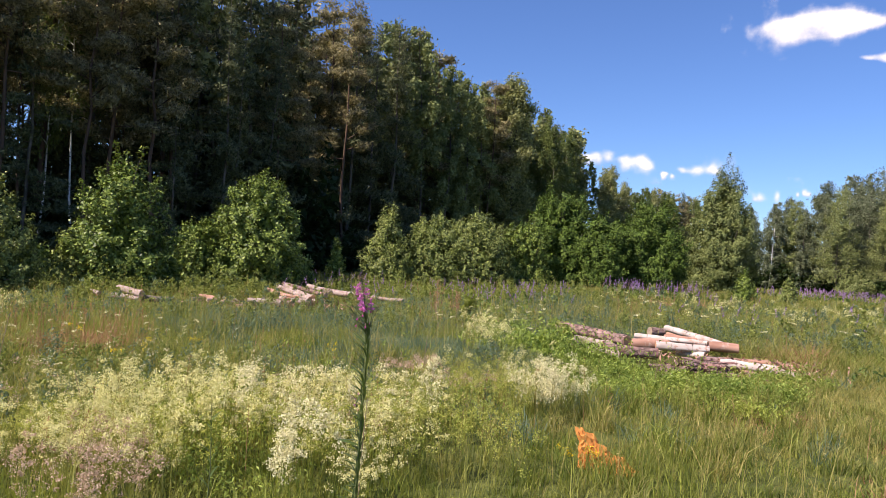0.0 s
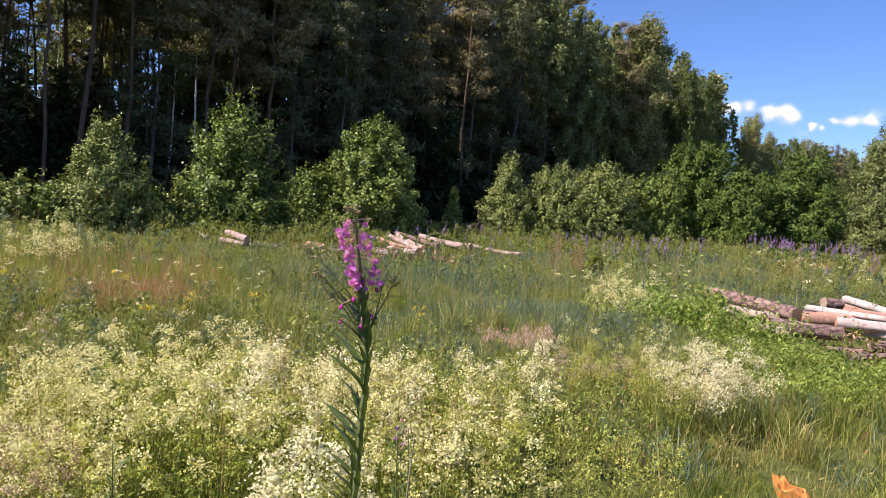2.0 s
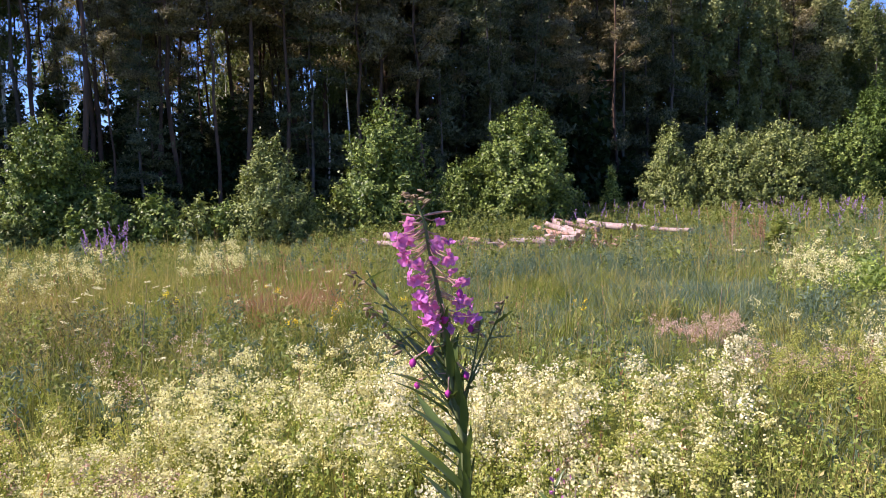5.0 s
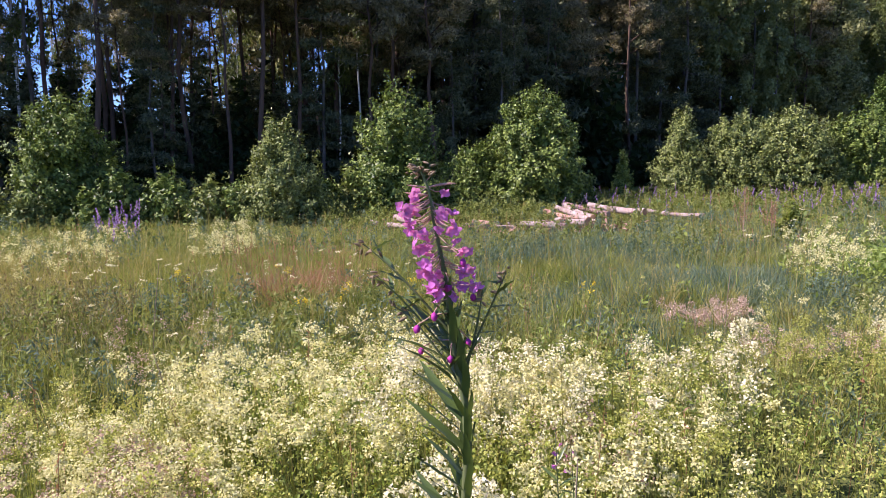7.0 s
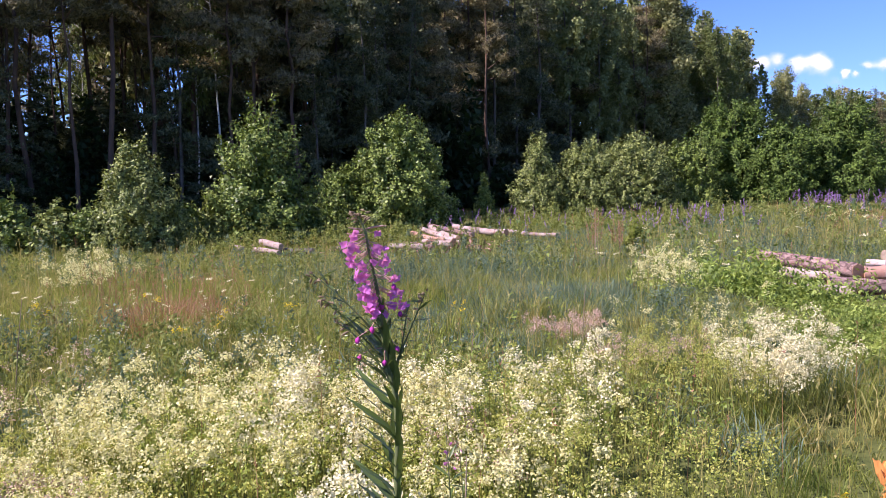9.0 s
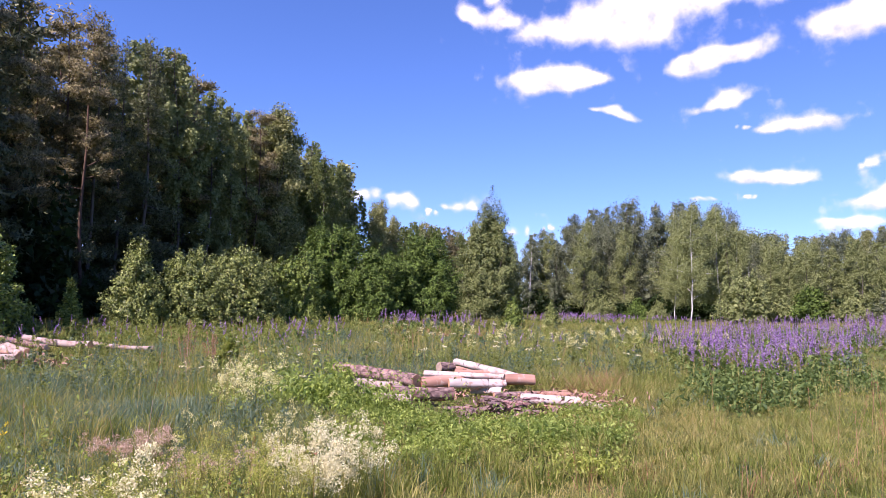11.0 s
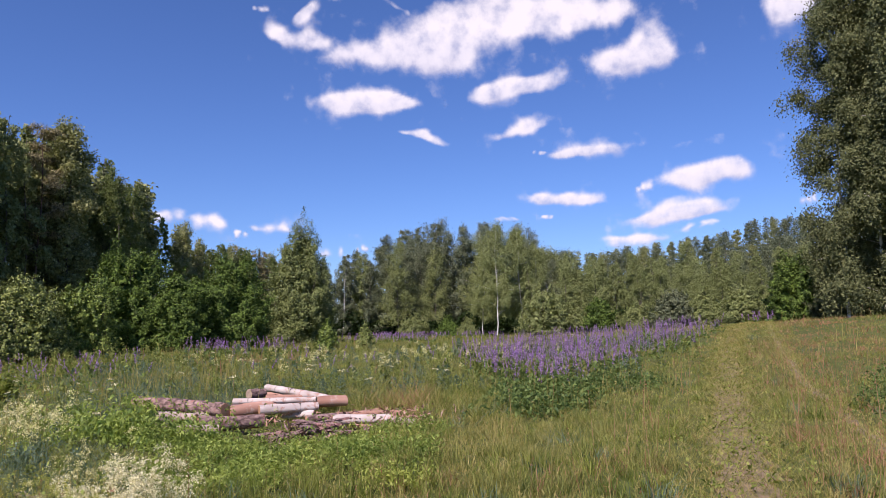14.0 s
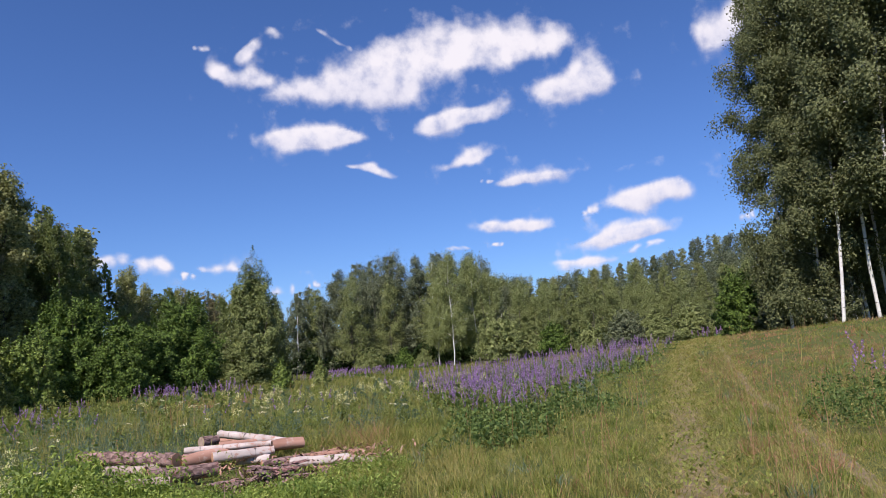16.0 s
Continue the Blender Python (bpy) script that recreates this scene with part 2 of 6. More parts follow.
def ground_material():
    m, n, l, p = nodes_of("meadow_soil")
    g = n.new("ShaderNodeNewGeometry")
    a = n.new("ShaderNodeTexNoise")
    a.inputs["Scale"].default_value, a.inputs["Detail"].default_value = 0.12, 5
    b = n.new("ShaderNodeTexNoise")
    b.inputs["Scale"].default_value, b.inputs["Detail"].default_value = 6.0, 6
    l.new(g.outputs["Position"], a.inputs["Vector"])
    l.new(g.outputs["Position"], b.inputs["Vector"])
    r1 = ramp(n, [(0.3, (0.055, 0.085, 0.02)), (0.5, (0.10, 0.12, 0.03)), (0.7, (0.15, 0.145, 0.05))])
    r2 = ramp(n, [(0.3, (0.03, 0.035, 0.012)), (0.7, (0.15, 0.15, 0.05))])
    l.new(a.outputs["Fac"], r1.inputs["Fac"])
    l.new(b.outputs["Fac"], r2.inputs["Fac"])
    mx = n.new("ShaderNodeMix")
    mx.data_type = "RGBA"
    mx.inputs[0].default_value = 0.5
    l.new(r1.outputs[0], mx.inputs[6])
    l.new(r2.outputs[0], mx.inputs[7])
    l.new(mx.outputs[2], p.inputs["Base Color"])
    p.inputs["Roughness"].default_value = 0.95
    p.inputs["Specular IOR Level"].default_value = 0.1
    bp = n.new("ShaderNodeBump")
    bp.inputs["Strength"].default_value, bp.inputs["Distance"].default_value = 0.8, 0.05
    l.new(b.outputs["Fac"], bp.inputs["Height"])
    l.new(bp.outputs[0], p.inputs["Normal"])
    return m


M_GROUND = ground_material()
M_GRASS = leaf_material("meadow_grass", (0.07, 0.112, 0.019), (0.37, 0.395, 0.085), 0.4, patch=0.6, patch_colour=(0.46, 0.39, 0.16), deep=0.9, grain=1.2)
M_BLUE = leaf_material("bluish_grass", (0.055, 0.10, 0.063), (0.22, 0.295, 0.195), 0.3, patch=0.3, patch_colour=(0.26, 0.29, 0.15), deep=0.7, grain=1.2)
M_DRY = leaf_material("dry_grass", (0.20, 0.18, 0.046), (0.56, 0.46, 0.185), 0.35, patch=0.5, patch_colour=(0.22, 0.24, 0.06), deep=0.6, grain=1.2)
M_RED = leaf_material("reddish_grass", (0.26, 0.12, 0.06), (0.50, 0.28, 0.17), 0.3)
M_HERB = leaf_material("green_herb", (0.08, 0.135, 0.022), (0.41, 0.44, 0.115), 0.4, patch=0.4, patch_colour=(0.32, 0.31, 0.08), deep=0.65)
M_CREAM = leaf_material("cream_florets", (0.58, 0.54, 0.23), (0.82, 0.78, 0.45), 0.35, rough=0.7)
M_WHITE = leaf_material("white_florets", (0.60, 0.55, 0.32), (0.87, 0.82, 0.57), 0.3, rough=0.7)
M_YELLOW = leaf_material("yellow_green_florets", (0.24, 0.29, 0.05), (0.54, 0.53, 0.15), 0.4, rough=0.7)
M_FADED = leaf_material("faded_florets", (0.40, 0.25, 0.18), (0.72, 0.55, 0.44), 0.25, rough=0.8)
M_BROWN = leaf_material("withered_weed", (0.10, 0.095, 0.035), (0.33, 0.27, 0.12), 0.25, rough=0.8)
M_NETTLE = leaf_material("nettle_leaf", (0.06, 0.12, 0.022), (0.45, 0.54, 0.14), 0.4, patch=0.6, patch_colour=(0.46, 0.47, 0.10), deep=0.55)
M_LUPIN = leaf_material("lupin_petals", (0.23, 0.11, 0.34), (0.48, 0.29, 0.57), 0.3, patch=0.15, patch_colour=(0.32, 0.30, 0.22))
M_BUSH = leaf_material("bush_leaf", (0.033, 0.065, 0.013), (0.30, 0.38, 0.08), 0.10, rough=0.45, gloss=0.25)
M_LONE = leaf_material("lone_birch_leaf", (0.085, 0.11, 0.036), (0.26, 0.295, 0.105), 0.15, rough=0.5)
M_ALDER = leaf_material("alder_leaf", (0.022, 0.045, 0.008), (0.16, 0.24, 0.042), 0.06, rough=0.6)
M_WILLOW = leaf_material("willow_leaf", (0.048, 0.075, 0.021), (0.375, 0.42, 0.118), 0.10, rough=0.45, gloss=0.25)
M_BIRCH = leaf_material("birch_leaf", (0.07, 0.10, 0.03), (0.21, 0.25, 0.085), 0.35, rough=0.5)
# pine, spruce and wood_leaf: light end raised to stand for sunlit crowns
M_PINE = leaf_material("pine_needle", (0.065, 0.06, 0.034), (0.40, 0.34, 0.17), 0.22)
M_SPRUCE = leaf_material("spruce_needle", (0.03, 0.042, 0.019), (0.20, 0.215, 0.10), 0.16)
# far crowns: distance haze put into the leaf colour as extra grey
M_FAR = leaf_material("far_leaf_hazed", (0.065, 0.082, 0.046), (0.225, 0.25, 0.14), 0.15, rough=0.6)
M_TALL = leaf_material("tall_birch_leaf", (0.06, 0.074, 0.03), (0.20, 0.215, 0.09), 0.18, rough=0.65)
M_WEED = leaf_material("weed_leaf", (0.095, 0.135, 0.033), (0.31, 0.34, 0.095), 0.35)
M_OLIVE = leaf_material("young_birch_leaf", (0.13, 0.16, 0.055), (0.29, 0.32, 0.12), 0.18, rough=0.55)
M_LUPLEAF = leaf_material("lupin_leaf", (0.05, 0.095, 0.028), (0.20, 0.265, 0.075), 0.35)
M_ASPEN = leaf_material("wood_leaf", (0.07, 0.085, 0.034), (0.41, 0.415, 0.17), 0.28, rough=0.5)
# the deep shade inside the wood is put into this leaf colour
M_SHADE = leaf_material("undergrowth_shade_leaf", (0.012, 0.026, 0.006), (0.035, 0.06, 0.015), 0.2)
M_BARK_PINE = bark_material("pine_bark", (0.05, 0.035, 0.028), (0.18, 0.11, 0.075), 6, 0.2)
M_BARK_BIRCH = bark_material("birch_bark", (0.55, 0.53, 0.48), (0.82, 0.80, 0.75), 5, 0.6, bands=7)
M_BARK_GREY = bark_material("grey_bark", (0.06, 0.05, 0.04), (0.20, 0.17, 0.14), 8, 0.25)
M_LOG_BROWN = bark_material("cracked_log_bark", (0.055, 0.033, 0.03), (0.48, 0.32, 0.28), 15, 0.7, bands=3, bump=1.0, flaked=(0.30, 0.15, 0.13), cracks=11)
M_LOG_WHITE = bark_material("log_birch_bark", (0.30, 0.23, 0.20), (0.70, 0.62, 0.57), 7, 0.35, bands=6, flaked=(0.38, 0.22, 0.17))
M_LOG_PEELED = bark_material("peeled_log", (0.26, 0.13, 0.09), (0.54, 0.32, 0.24), 6, 0.15, bands=0.8, flaked=(0.42, 0.30, 0.25))
M_LOG_PALE = bark_material("weathered_log", (0.20, 0.14, 0.12), (0.54, 0.43, 0.38), 7, 0.2, bands=1.6, flaked=(0.26, 0.15, 0.12))
M_END = end_material("sawn_end", (0.50, 0.28, 0.16), (0.30, 0.13, 0.07))
M_END_GREY = end_material("weathered_sawn_end", (0.40, 0.30, 0.22), (0.16, 0.10, 0.07))
M_ROT = bark_material("rotten_orange_wood", (0.30, 0.09, 0.02), (0.80, 0.36, 0.10), 14, 0.25, bump=1.0)

# ---- ground ----
def build_ground():
    rings = np.concatenate([np.linspace(0, 40, 81), np.geomspace(41, 3500, 70)])
    spokes = 240
    a = np.linspace(0, 2 * np.pi, spokes, endpoint=False)
    x, y = rings[1:, None] * np.sin(a), rings[1:, None] * np.cos(a)
    v = np.concatenate([[[0, 0, z_at(0, 0)]], np.stack([x, y, ground_z(x, y)], -1).reshape(-1, 3)])
    n = len(rings) - 1
    i, j = np.meshgrid(np.arange(n - 1), np.arange(spokes), indexing="ij")
    k = (j + 1) % spokes
    quads = np.stack([1 + i * spokes + j, 1 + (i + 1) * spokes + j, 1 + (i + 1) * spokes + k, 1 + i * spokes + k], -1).reshape(-1, 4)
    jj = np.arange(spokes)
    fan = np.stack([0 * jj, 1 + jj, 1 + (jj + 1) % spokes, 0 * jj], -1)
    bm = bmesh.new()
    vs = [bm.verts.new(p) for p in v]
    for q in quads:
        bm.faces.new([vs[t] for t in q[::-1]])
    for q in fan:
        bm.faces.new([vs[q[2]], vs[q[1]], vs[0]])
    ground = part("ground", bm, M_GROUND, smooth_shade=True)
    tagged(ground, "uneven overgrown summer meadow with green and brown soil", "meadow", kind="structure")


build_ground()


# ---- trees ----
def limb(start, heading, length, r0, sag, r, bits=4):
    t = np.linspace(0, 1, bits)[:, None]
    wob = np.cumsum(r.normal(0, 0.05 * length / bits, (bits, 3)), 0)
    pts = start + unit(np.asarray(heading, float)) * t * length + np.array([0, 0, -1.0]) * sag * length * t**2 + wob * t
    return pts, r0 * (1 - 0.8 * t[:, 0])


def tree_meshes(kind, h, seed, leaf=0.24, count=2600, low=None, tight=1.0):
    """Trunk with limbs, and crown, of a tree of a kind and height, standing at the origin."""
    r = np.random.default_rng(seed)
    t = np.linspace(0, 1, 10)
    bend = np.stack([np.cumsum(r.normal(0, 0.006, 10)), np.cumsum(r.normal(0, 0.006, 10)), 0 * t], -1) * h
    bend -= bend[0]
    spine = np.stack([0 * t, 0 * t, t * h], -1) + bend
    base = {"pine": 0.0065, "birch": 0.0052, "spruce": 0.0065, "aspen": 0.006, "young": 0.006}[kind] * h * (1 if leaf > 0.13 else 0.72)
    chunks = [tube(spine, base * (1 - 0.93 * t) + 0.01, 7)]
    spots, weight = [], []
    low = {"pine": 0.38, "birch": 0.10, "spruce": 0.04, "aspen": 0.07, "young": 0.03}[kind] if low is None else low
    many = {"pine": 30, "birch": 46 if leaf > 0.1 else 85, "spruce": 60, "aspen": 46, "young": 80}[kind]
    for i in range(many):
        f = low + (0.985 - low) * ((i + r.uniform(0, 1)) / many)
        at = np.array([np.interp(f, t, spine[:, k]) for k in range(3)])
        a = r.uniform(0, 2 * np.pi)
        g = (f - low) / (1 - low)
        if kind == "pine":
            length, rise, sag = h * 0.15 * (1.1 - 0.75 * g) * r.uniform(0.6, 1.2), r.uniform(0.0, 0.6), 0.05
        elif kind == "birch":
            length, rise, sag = h * 0.17 * (0.55 + 1.2 * g * (1 - g) * 1.6 - 0.35 * g) * r.uniform(0.7, 1.25), r.uniform(0.5, 1.1), 0.5
        elif kind == "young":
            length, rise, sag = h * 0.28 * (1.04 - g) ** 0.62 * (0.75 + 0.25 * min(1, g / 0.2)) * r.uniform(0.7, 1.2), r.uniform(0.2, 0.7), 0.2
        elif kind == "aspen":
            length, rise, sag = h * 0.16 * (0.6 + 1.5 * g * (1 - g) - 0.4 * g) * r.uniform(0.7, 1.25), r.uniform(0.4, 1.0), 0.2
        else:
            length, rise, sag = h * 0.17 * (1.04 - g) * r.uniform(0.8, 1.15) + 0.15, r.uniform(-0.1, 0.15), 0.2
        p, rad = limb(at, (math.cos(a), math.sin(a), rise), length, base * (0.42 - 0.25 * g), sag, r)
        if i % (2 if leaf < 0.3 else 7) == 0:
            chunks.append(tube(p, rad, 3))
        lo = 0.35 if kind != "spruce" else 0.12
        k = r.uniform(lo, 1.02, 14)
        pts = np.stack([np.interp(k, np.linspace(0, 1, len(p)), p[:, c]) for c in range(3)], -1)
        spots.append(pts)
        weight.append(np.full(14, length))
    spots, weight = np.concatenate(spots), np.concatenate(weight)
    top = spine[-1] + r.normal(0, 0.02 * h, (10, 3)) * [0.5, 0.5, 1.0] - [0, 0, 0.03 * h]
    spots, weight = np.concatenate([spots, top]), np.concatenate([weight, np.full(10, 0.3)])
    weight = weight * r.uniform(0.05, 1, len(spots)) ** (2 if leaf > 0.13 else 0.7)
    pick = r.choice(len(spots), count, p=weight / weight.sum())
    spread = {"pine": 0.015, "birch": 0.017, "spruce": 0.014, "aspen": 0.017, "young": 0.024}[kind] * h * tight
    flat = [1, 1, 0.5] if kind in ("pine", "spruce") else [1, 1, 1.1]
    c = spots[pick] + r.normal(0, spread, (count, 3)) * flat
    if kind == "birch":
        # hanging strands of twigs
        hang = (r.uniform(0.015, 0.09, len(spots)) * h)[pick]
        c = spots[pick] + r.normal(0, 0.0085 * h, (count, 3)) * [1, 1, 0.6] * (1 if leaf > 0.13 else 1.5)
        c[:, 2] -= hang * r.uniform(0, 1, count)
    slim = {"pine": 0.3, "birch": 0.9, "spruce": 0.3, "aspen": 1.0, "young": 0.9}[kind]
    leaf = leaf * 1.35 if kind in ("pine", "spruce") else leaf
    axis = np.stack([np.interp(c[:, 2], spine[:, 2], spine[:, k]) for k in range(2)] + [c[:, 2] - 0.02 * h], -1)
    facing = 1.3 * unit(c - axis) + (1.8 if leaf > 0.13 else 0.7) * unit(c - spots[pick])
    crown = leaves(c, leaf, leaf * slim, out=facing, droop={"pine": -0.2, "birch": 0.9, "spruce": 0.3, "aspen": 0.3, "young": 0.7}[kind], r=r, plain=True, up={"birch": 0.4, "young": 0.4}.get(kind, 0.3))
    return merge(chunks), crown


TREE_LOOK = {
    "pine": (M_BARK_PINE, M_PINE, "tall Scots pine with reddish bark and dark crown"),
    "birch": (M_BARK_BIRCH, M_BIRCH, "slender white-barked birch with hanging grey-green leaves"),
    "young": (M_BARK_BIRCH, M_BIRCH, "young birch with a full conical grey-green crown"),
    "spruce": (M_BARK_GREY, M_SPRUCE, "dark green spruce with drooping needle branches"),
    "aspen": (M_BARK_GREY, M_ASPEN, "grey-barked broadleaf tree with dense dark green crown"),
}
TREE_STORE = {}


def tree(kind, h, variant, x, y, turn=0.0, group="", leaf=0.24, count=2600, label="", lean=(0.0, 0.0), wide=1.0, full=16.0, low=None, green=None, tight=1.0, bark=None):
    """A tree at a place; trees of a kind and variant share their meshes."""
    skin, own, words = TREE_LOOK[kind]
    green, bark = green or own, bark or skin
    key = (kind, variant, leaf, count, low, green.name, tight, bark.name)
    if key not in TREE_STORE:
        tr, cr = tree_meshes(kind, full, 100 * variant + len(kind), leaf, count, low, tight)
        TREE_STORE[key] = (fast_mesh("trunk", *tr, bark, True), fast_mesh("crown", *cr, green))
    trunk, crown = TREE_STORE[key]
    root = new({"young": "birch_tree"}.get(kind, f"{kind}_tree"))
    s = h / full
    rot = Euler((radians(lean[0]), radians(lean[1]), turn))
    root.matrix_basis = Matrix.LocRotScale((x, y, z_at(x, y) - 0.05), rot, (s * wide, s * wide, s))
    part_mesh("trunk", trunk, root)
    part_mesh("crown", crown, root)
    return tagged(root, label or words, "tree", group)


def thin_wood(b):
    """Bearings where the left-hand wood is thin and the sky shows between its trunks."""
    return any(lo < b < hi for lo, hi in ((-35, -33.5), (-30.3, -28.3), (-27.3, -25.7), (-24.7, -22.8), (-18.5, -16.0), (-6.6, -5.6)))


def forest():
    """The tall mixed wood behind the bushes; its edge bends away to the right."""
    r = np.random.default_rng(21)
    eb = [-62, -40, -20, 0, 6, 9.5, 13.5, 17.7, 20, 23, 27, 30.5, 33.7, 37, 40.5, 46]
    ed = [40, 36, 36, 40, 44, 50, 57, 64, 70, 76, 80, 86, 97, 118, 135, 150]
    sb_ = [13.5, 17.7, 20, 22, 23, 25.4, 28, 29.5, 31, 32, 33.5, 34.7, 37, 38.5, 40.5, 43, 46]
    se = [19.6, 19.2, 19.2, 18.0, 16.2, 14.2, 14.3, 12.8, 12.9, 11.2, 10.5, 8.7, 7.0, 6.2, 6.0, 5.8, 5.6]
    b, i = -45.0, 0
    while b < 46:
        d0 = np.interp(b, eb, ed)
        for row in range(3 if b < -17 else 5 if b < 20 else 4):
            bb = b + r.uniform(-1.2, 1.2)
            d = d0 + row * r.uniform(4.5, 7.0) + r.uniform(0, 3)
            x, y = polar(bb, d)
            if thin_wood(bb) and row > 1:
                i += 1
                continue
            if bb > 12:
                h = (d * math.tan(radians(np.interp(bb, sb_, se))) + 1.5) * (r.uniform(0.94, 1.06) if row < 2 else r.uniform(0.88, 1.03))
                h = min(h, 27.0)
            else:
                h = r.uniform(19, 24) if bb < -12 else r.uniform(22, 27) if row else r.uniform(17, 21)
            if bb > 20:
                kind = (["birch", "pine", "birch", "birch", "birch", "spruce", "pine"] if bb < 27 else ["birch", "aspen", "birch", "birch", "pine", "spruce", "aspen"])[r.integers(0, 7)]
            elif row == 0:
                kind = ["pine", "spruce", "pine", "spruce", "pine", "spruce", "spruce"][i % 7]
                if kind == "spruce" and bb < -6 and i % 3:
                    kind = "pine"
                if kind == "spruce" and bb < 12:
                    h *= r.uniform(0.5, 0.85)
                if thin_wood(bb):
                    kind = "pine"
            elif bb < -6:
                kind = ["pine", "birch", "pine", "pine", "spruce", "birch"][r.integers(0, 6)]
            else:
                kind = ["pine", "spruce", "pine", "spruce", "spruce", "birch"][r.integers(0, 6)]
            low = 0.64 if thin_wood(bb) else None if bb > 34 else {"pine": 0.52 if bb < -6 else 0.40, "birch": 0.42 if bb < 22 else 0.18, "spruce": 0.04, "aspen": 0.22}[kind]
            tree(kind, h, int(r.integers(0, 3)), x, y, r.uniform(0, 6.28), "trees of the tall wood", leaf=(0.17, 0.24, 0.36, 0.40, 0.44)[row], count=(12000, 6500, 2800, 2200, 1800)[row], lean=(r.normal(0, 0.7), r.normal(0, 0.7)), wide=r.uniform(0.85, 1.1), low=low, green=M_OLIVE if kind == "birch" and 17 < bb < 29.5 else M_ASPEN if kind == "birch" and bb < 29.5 else None, bark=M_BARK_GREY if kind == "birch" and (i % 3 or bb > 12) else None, label="slender birch of the tall wood with a hanging crown" if kind == "birch" else "")
            i += 1
        b += 2.1 * 36 / d0 * (1.25 if b < 20 else 1.5)


forest()


def understorey():
    """Young spruces in the shade below the tall wood."""
    r = np.random.default_rng(41)
    for b in np.concatenate([np.arange(-44, 30, 2.7), np.arange(-43, -1, 1.5)]):
        d = np.interp(b, [-44, -20, 0, 9, 14, 18, 30], [46, 43, 47, 57, 64, 71, 88]) + r.uniform(-1.5, 4)
        px, py = polar(b + r.uniform(-0.8, 0.8), d)
        tree("spruce", r.uniform(6.5, 8.2) if thin_wood(b) else r.uniform(5.5, 9.0) if b < -6 else r.uniform(6.5, 11), int(r.integers(0, 3)), px, py, r.uniform(0, 6.28), "young spruces below the tall wood", leaf=0.5, count=2600, wide=1.5, low=0.03, label="young dark spruce in the shade of tall trees")


understorey()


def slim_trees():
    """Thin crowded pines and birches of the left-hand wood, bare below, with the sky behind them."""
    r = np.random.default_rng(77)
    for k, b in enumerate(np.arange(-44, 2, 0.62)):
        bb = b + r.uniform(-0.3, 0.3)
        px, py = polar(bb, r.uniform(42, 66))
        kind = "birch" if k % 4 == 1 else "pine"
        thin = thin_wood(bb)
        tree(kind, r.uniform(17, 22), int(r.integers(0, 3)), px, py, r.uniform(0, 6.28), "slim trees of the tall wood", leaf=0.17 if thin else 0.2, count=2700 if thin else 3600, wide=r.uniform(0.55, 0.8), low=0.46 if thin else 0.36, lean=(r.normal(0, 1.2), r.normal(0, 1.2)), label="slim crowded tree with a thin bare trunk")


slim_trees()
for b, d in ((18.9, 80), (19.8, 77), (20.7, 81), (21.6, 79)):
    px, py = polar(b, d)
    tree("spruce", 17, int(d) % 3, px, py, b, "trees of the tall wood", leaf=0.44, count=2600, wide=1.4, low=0.04)


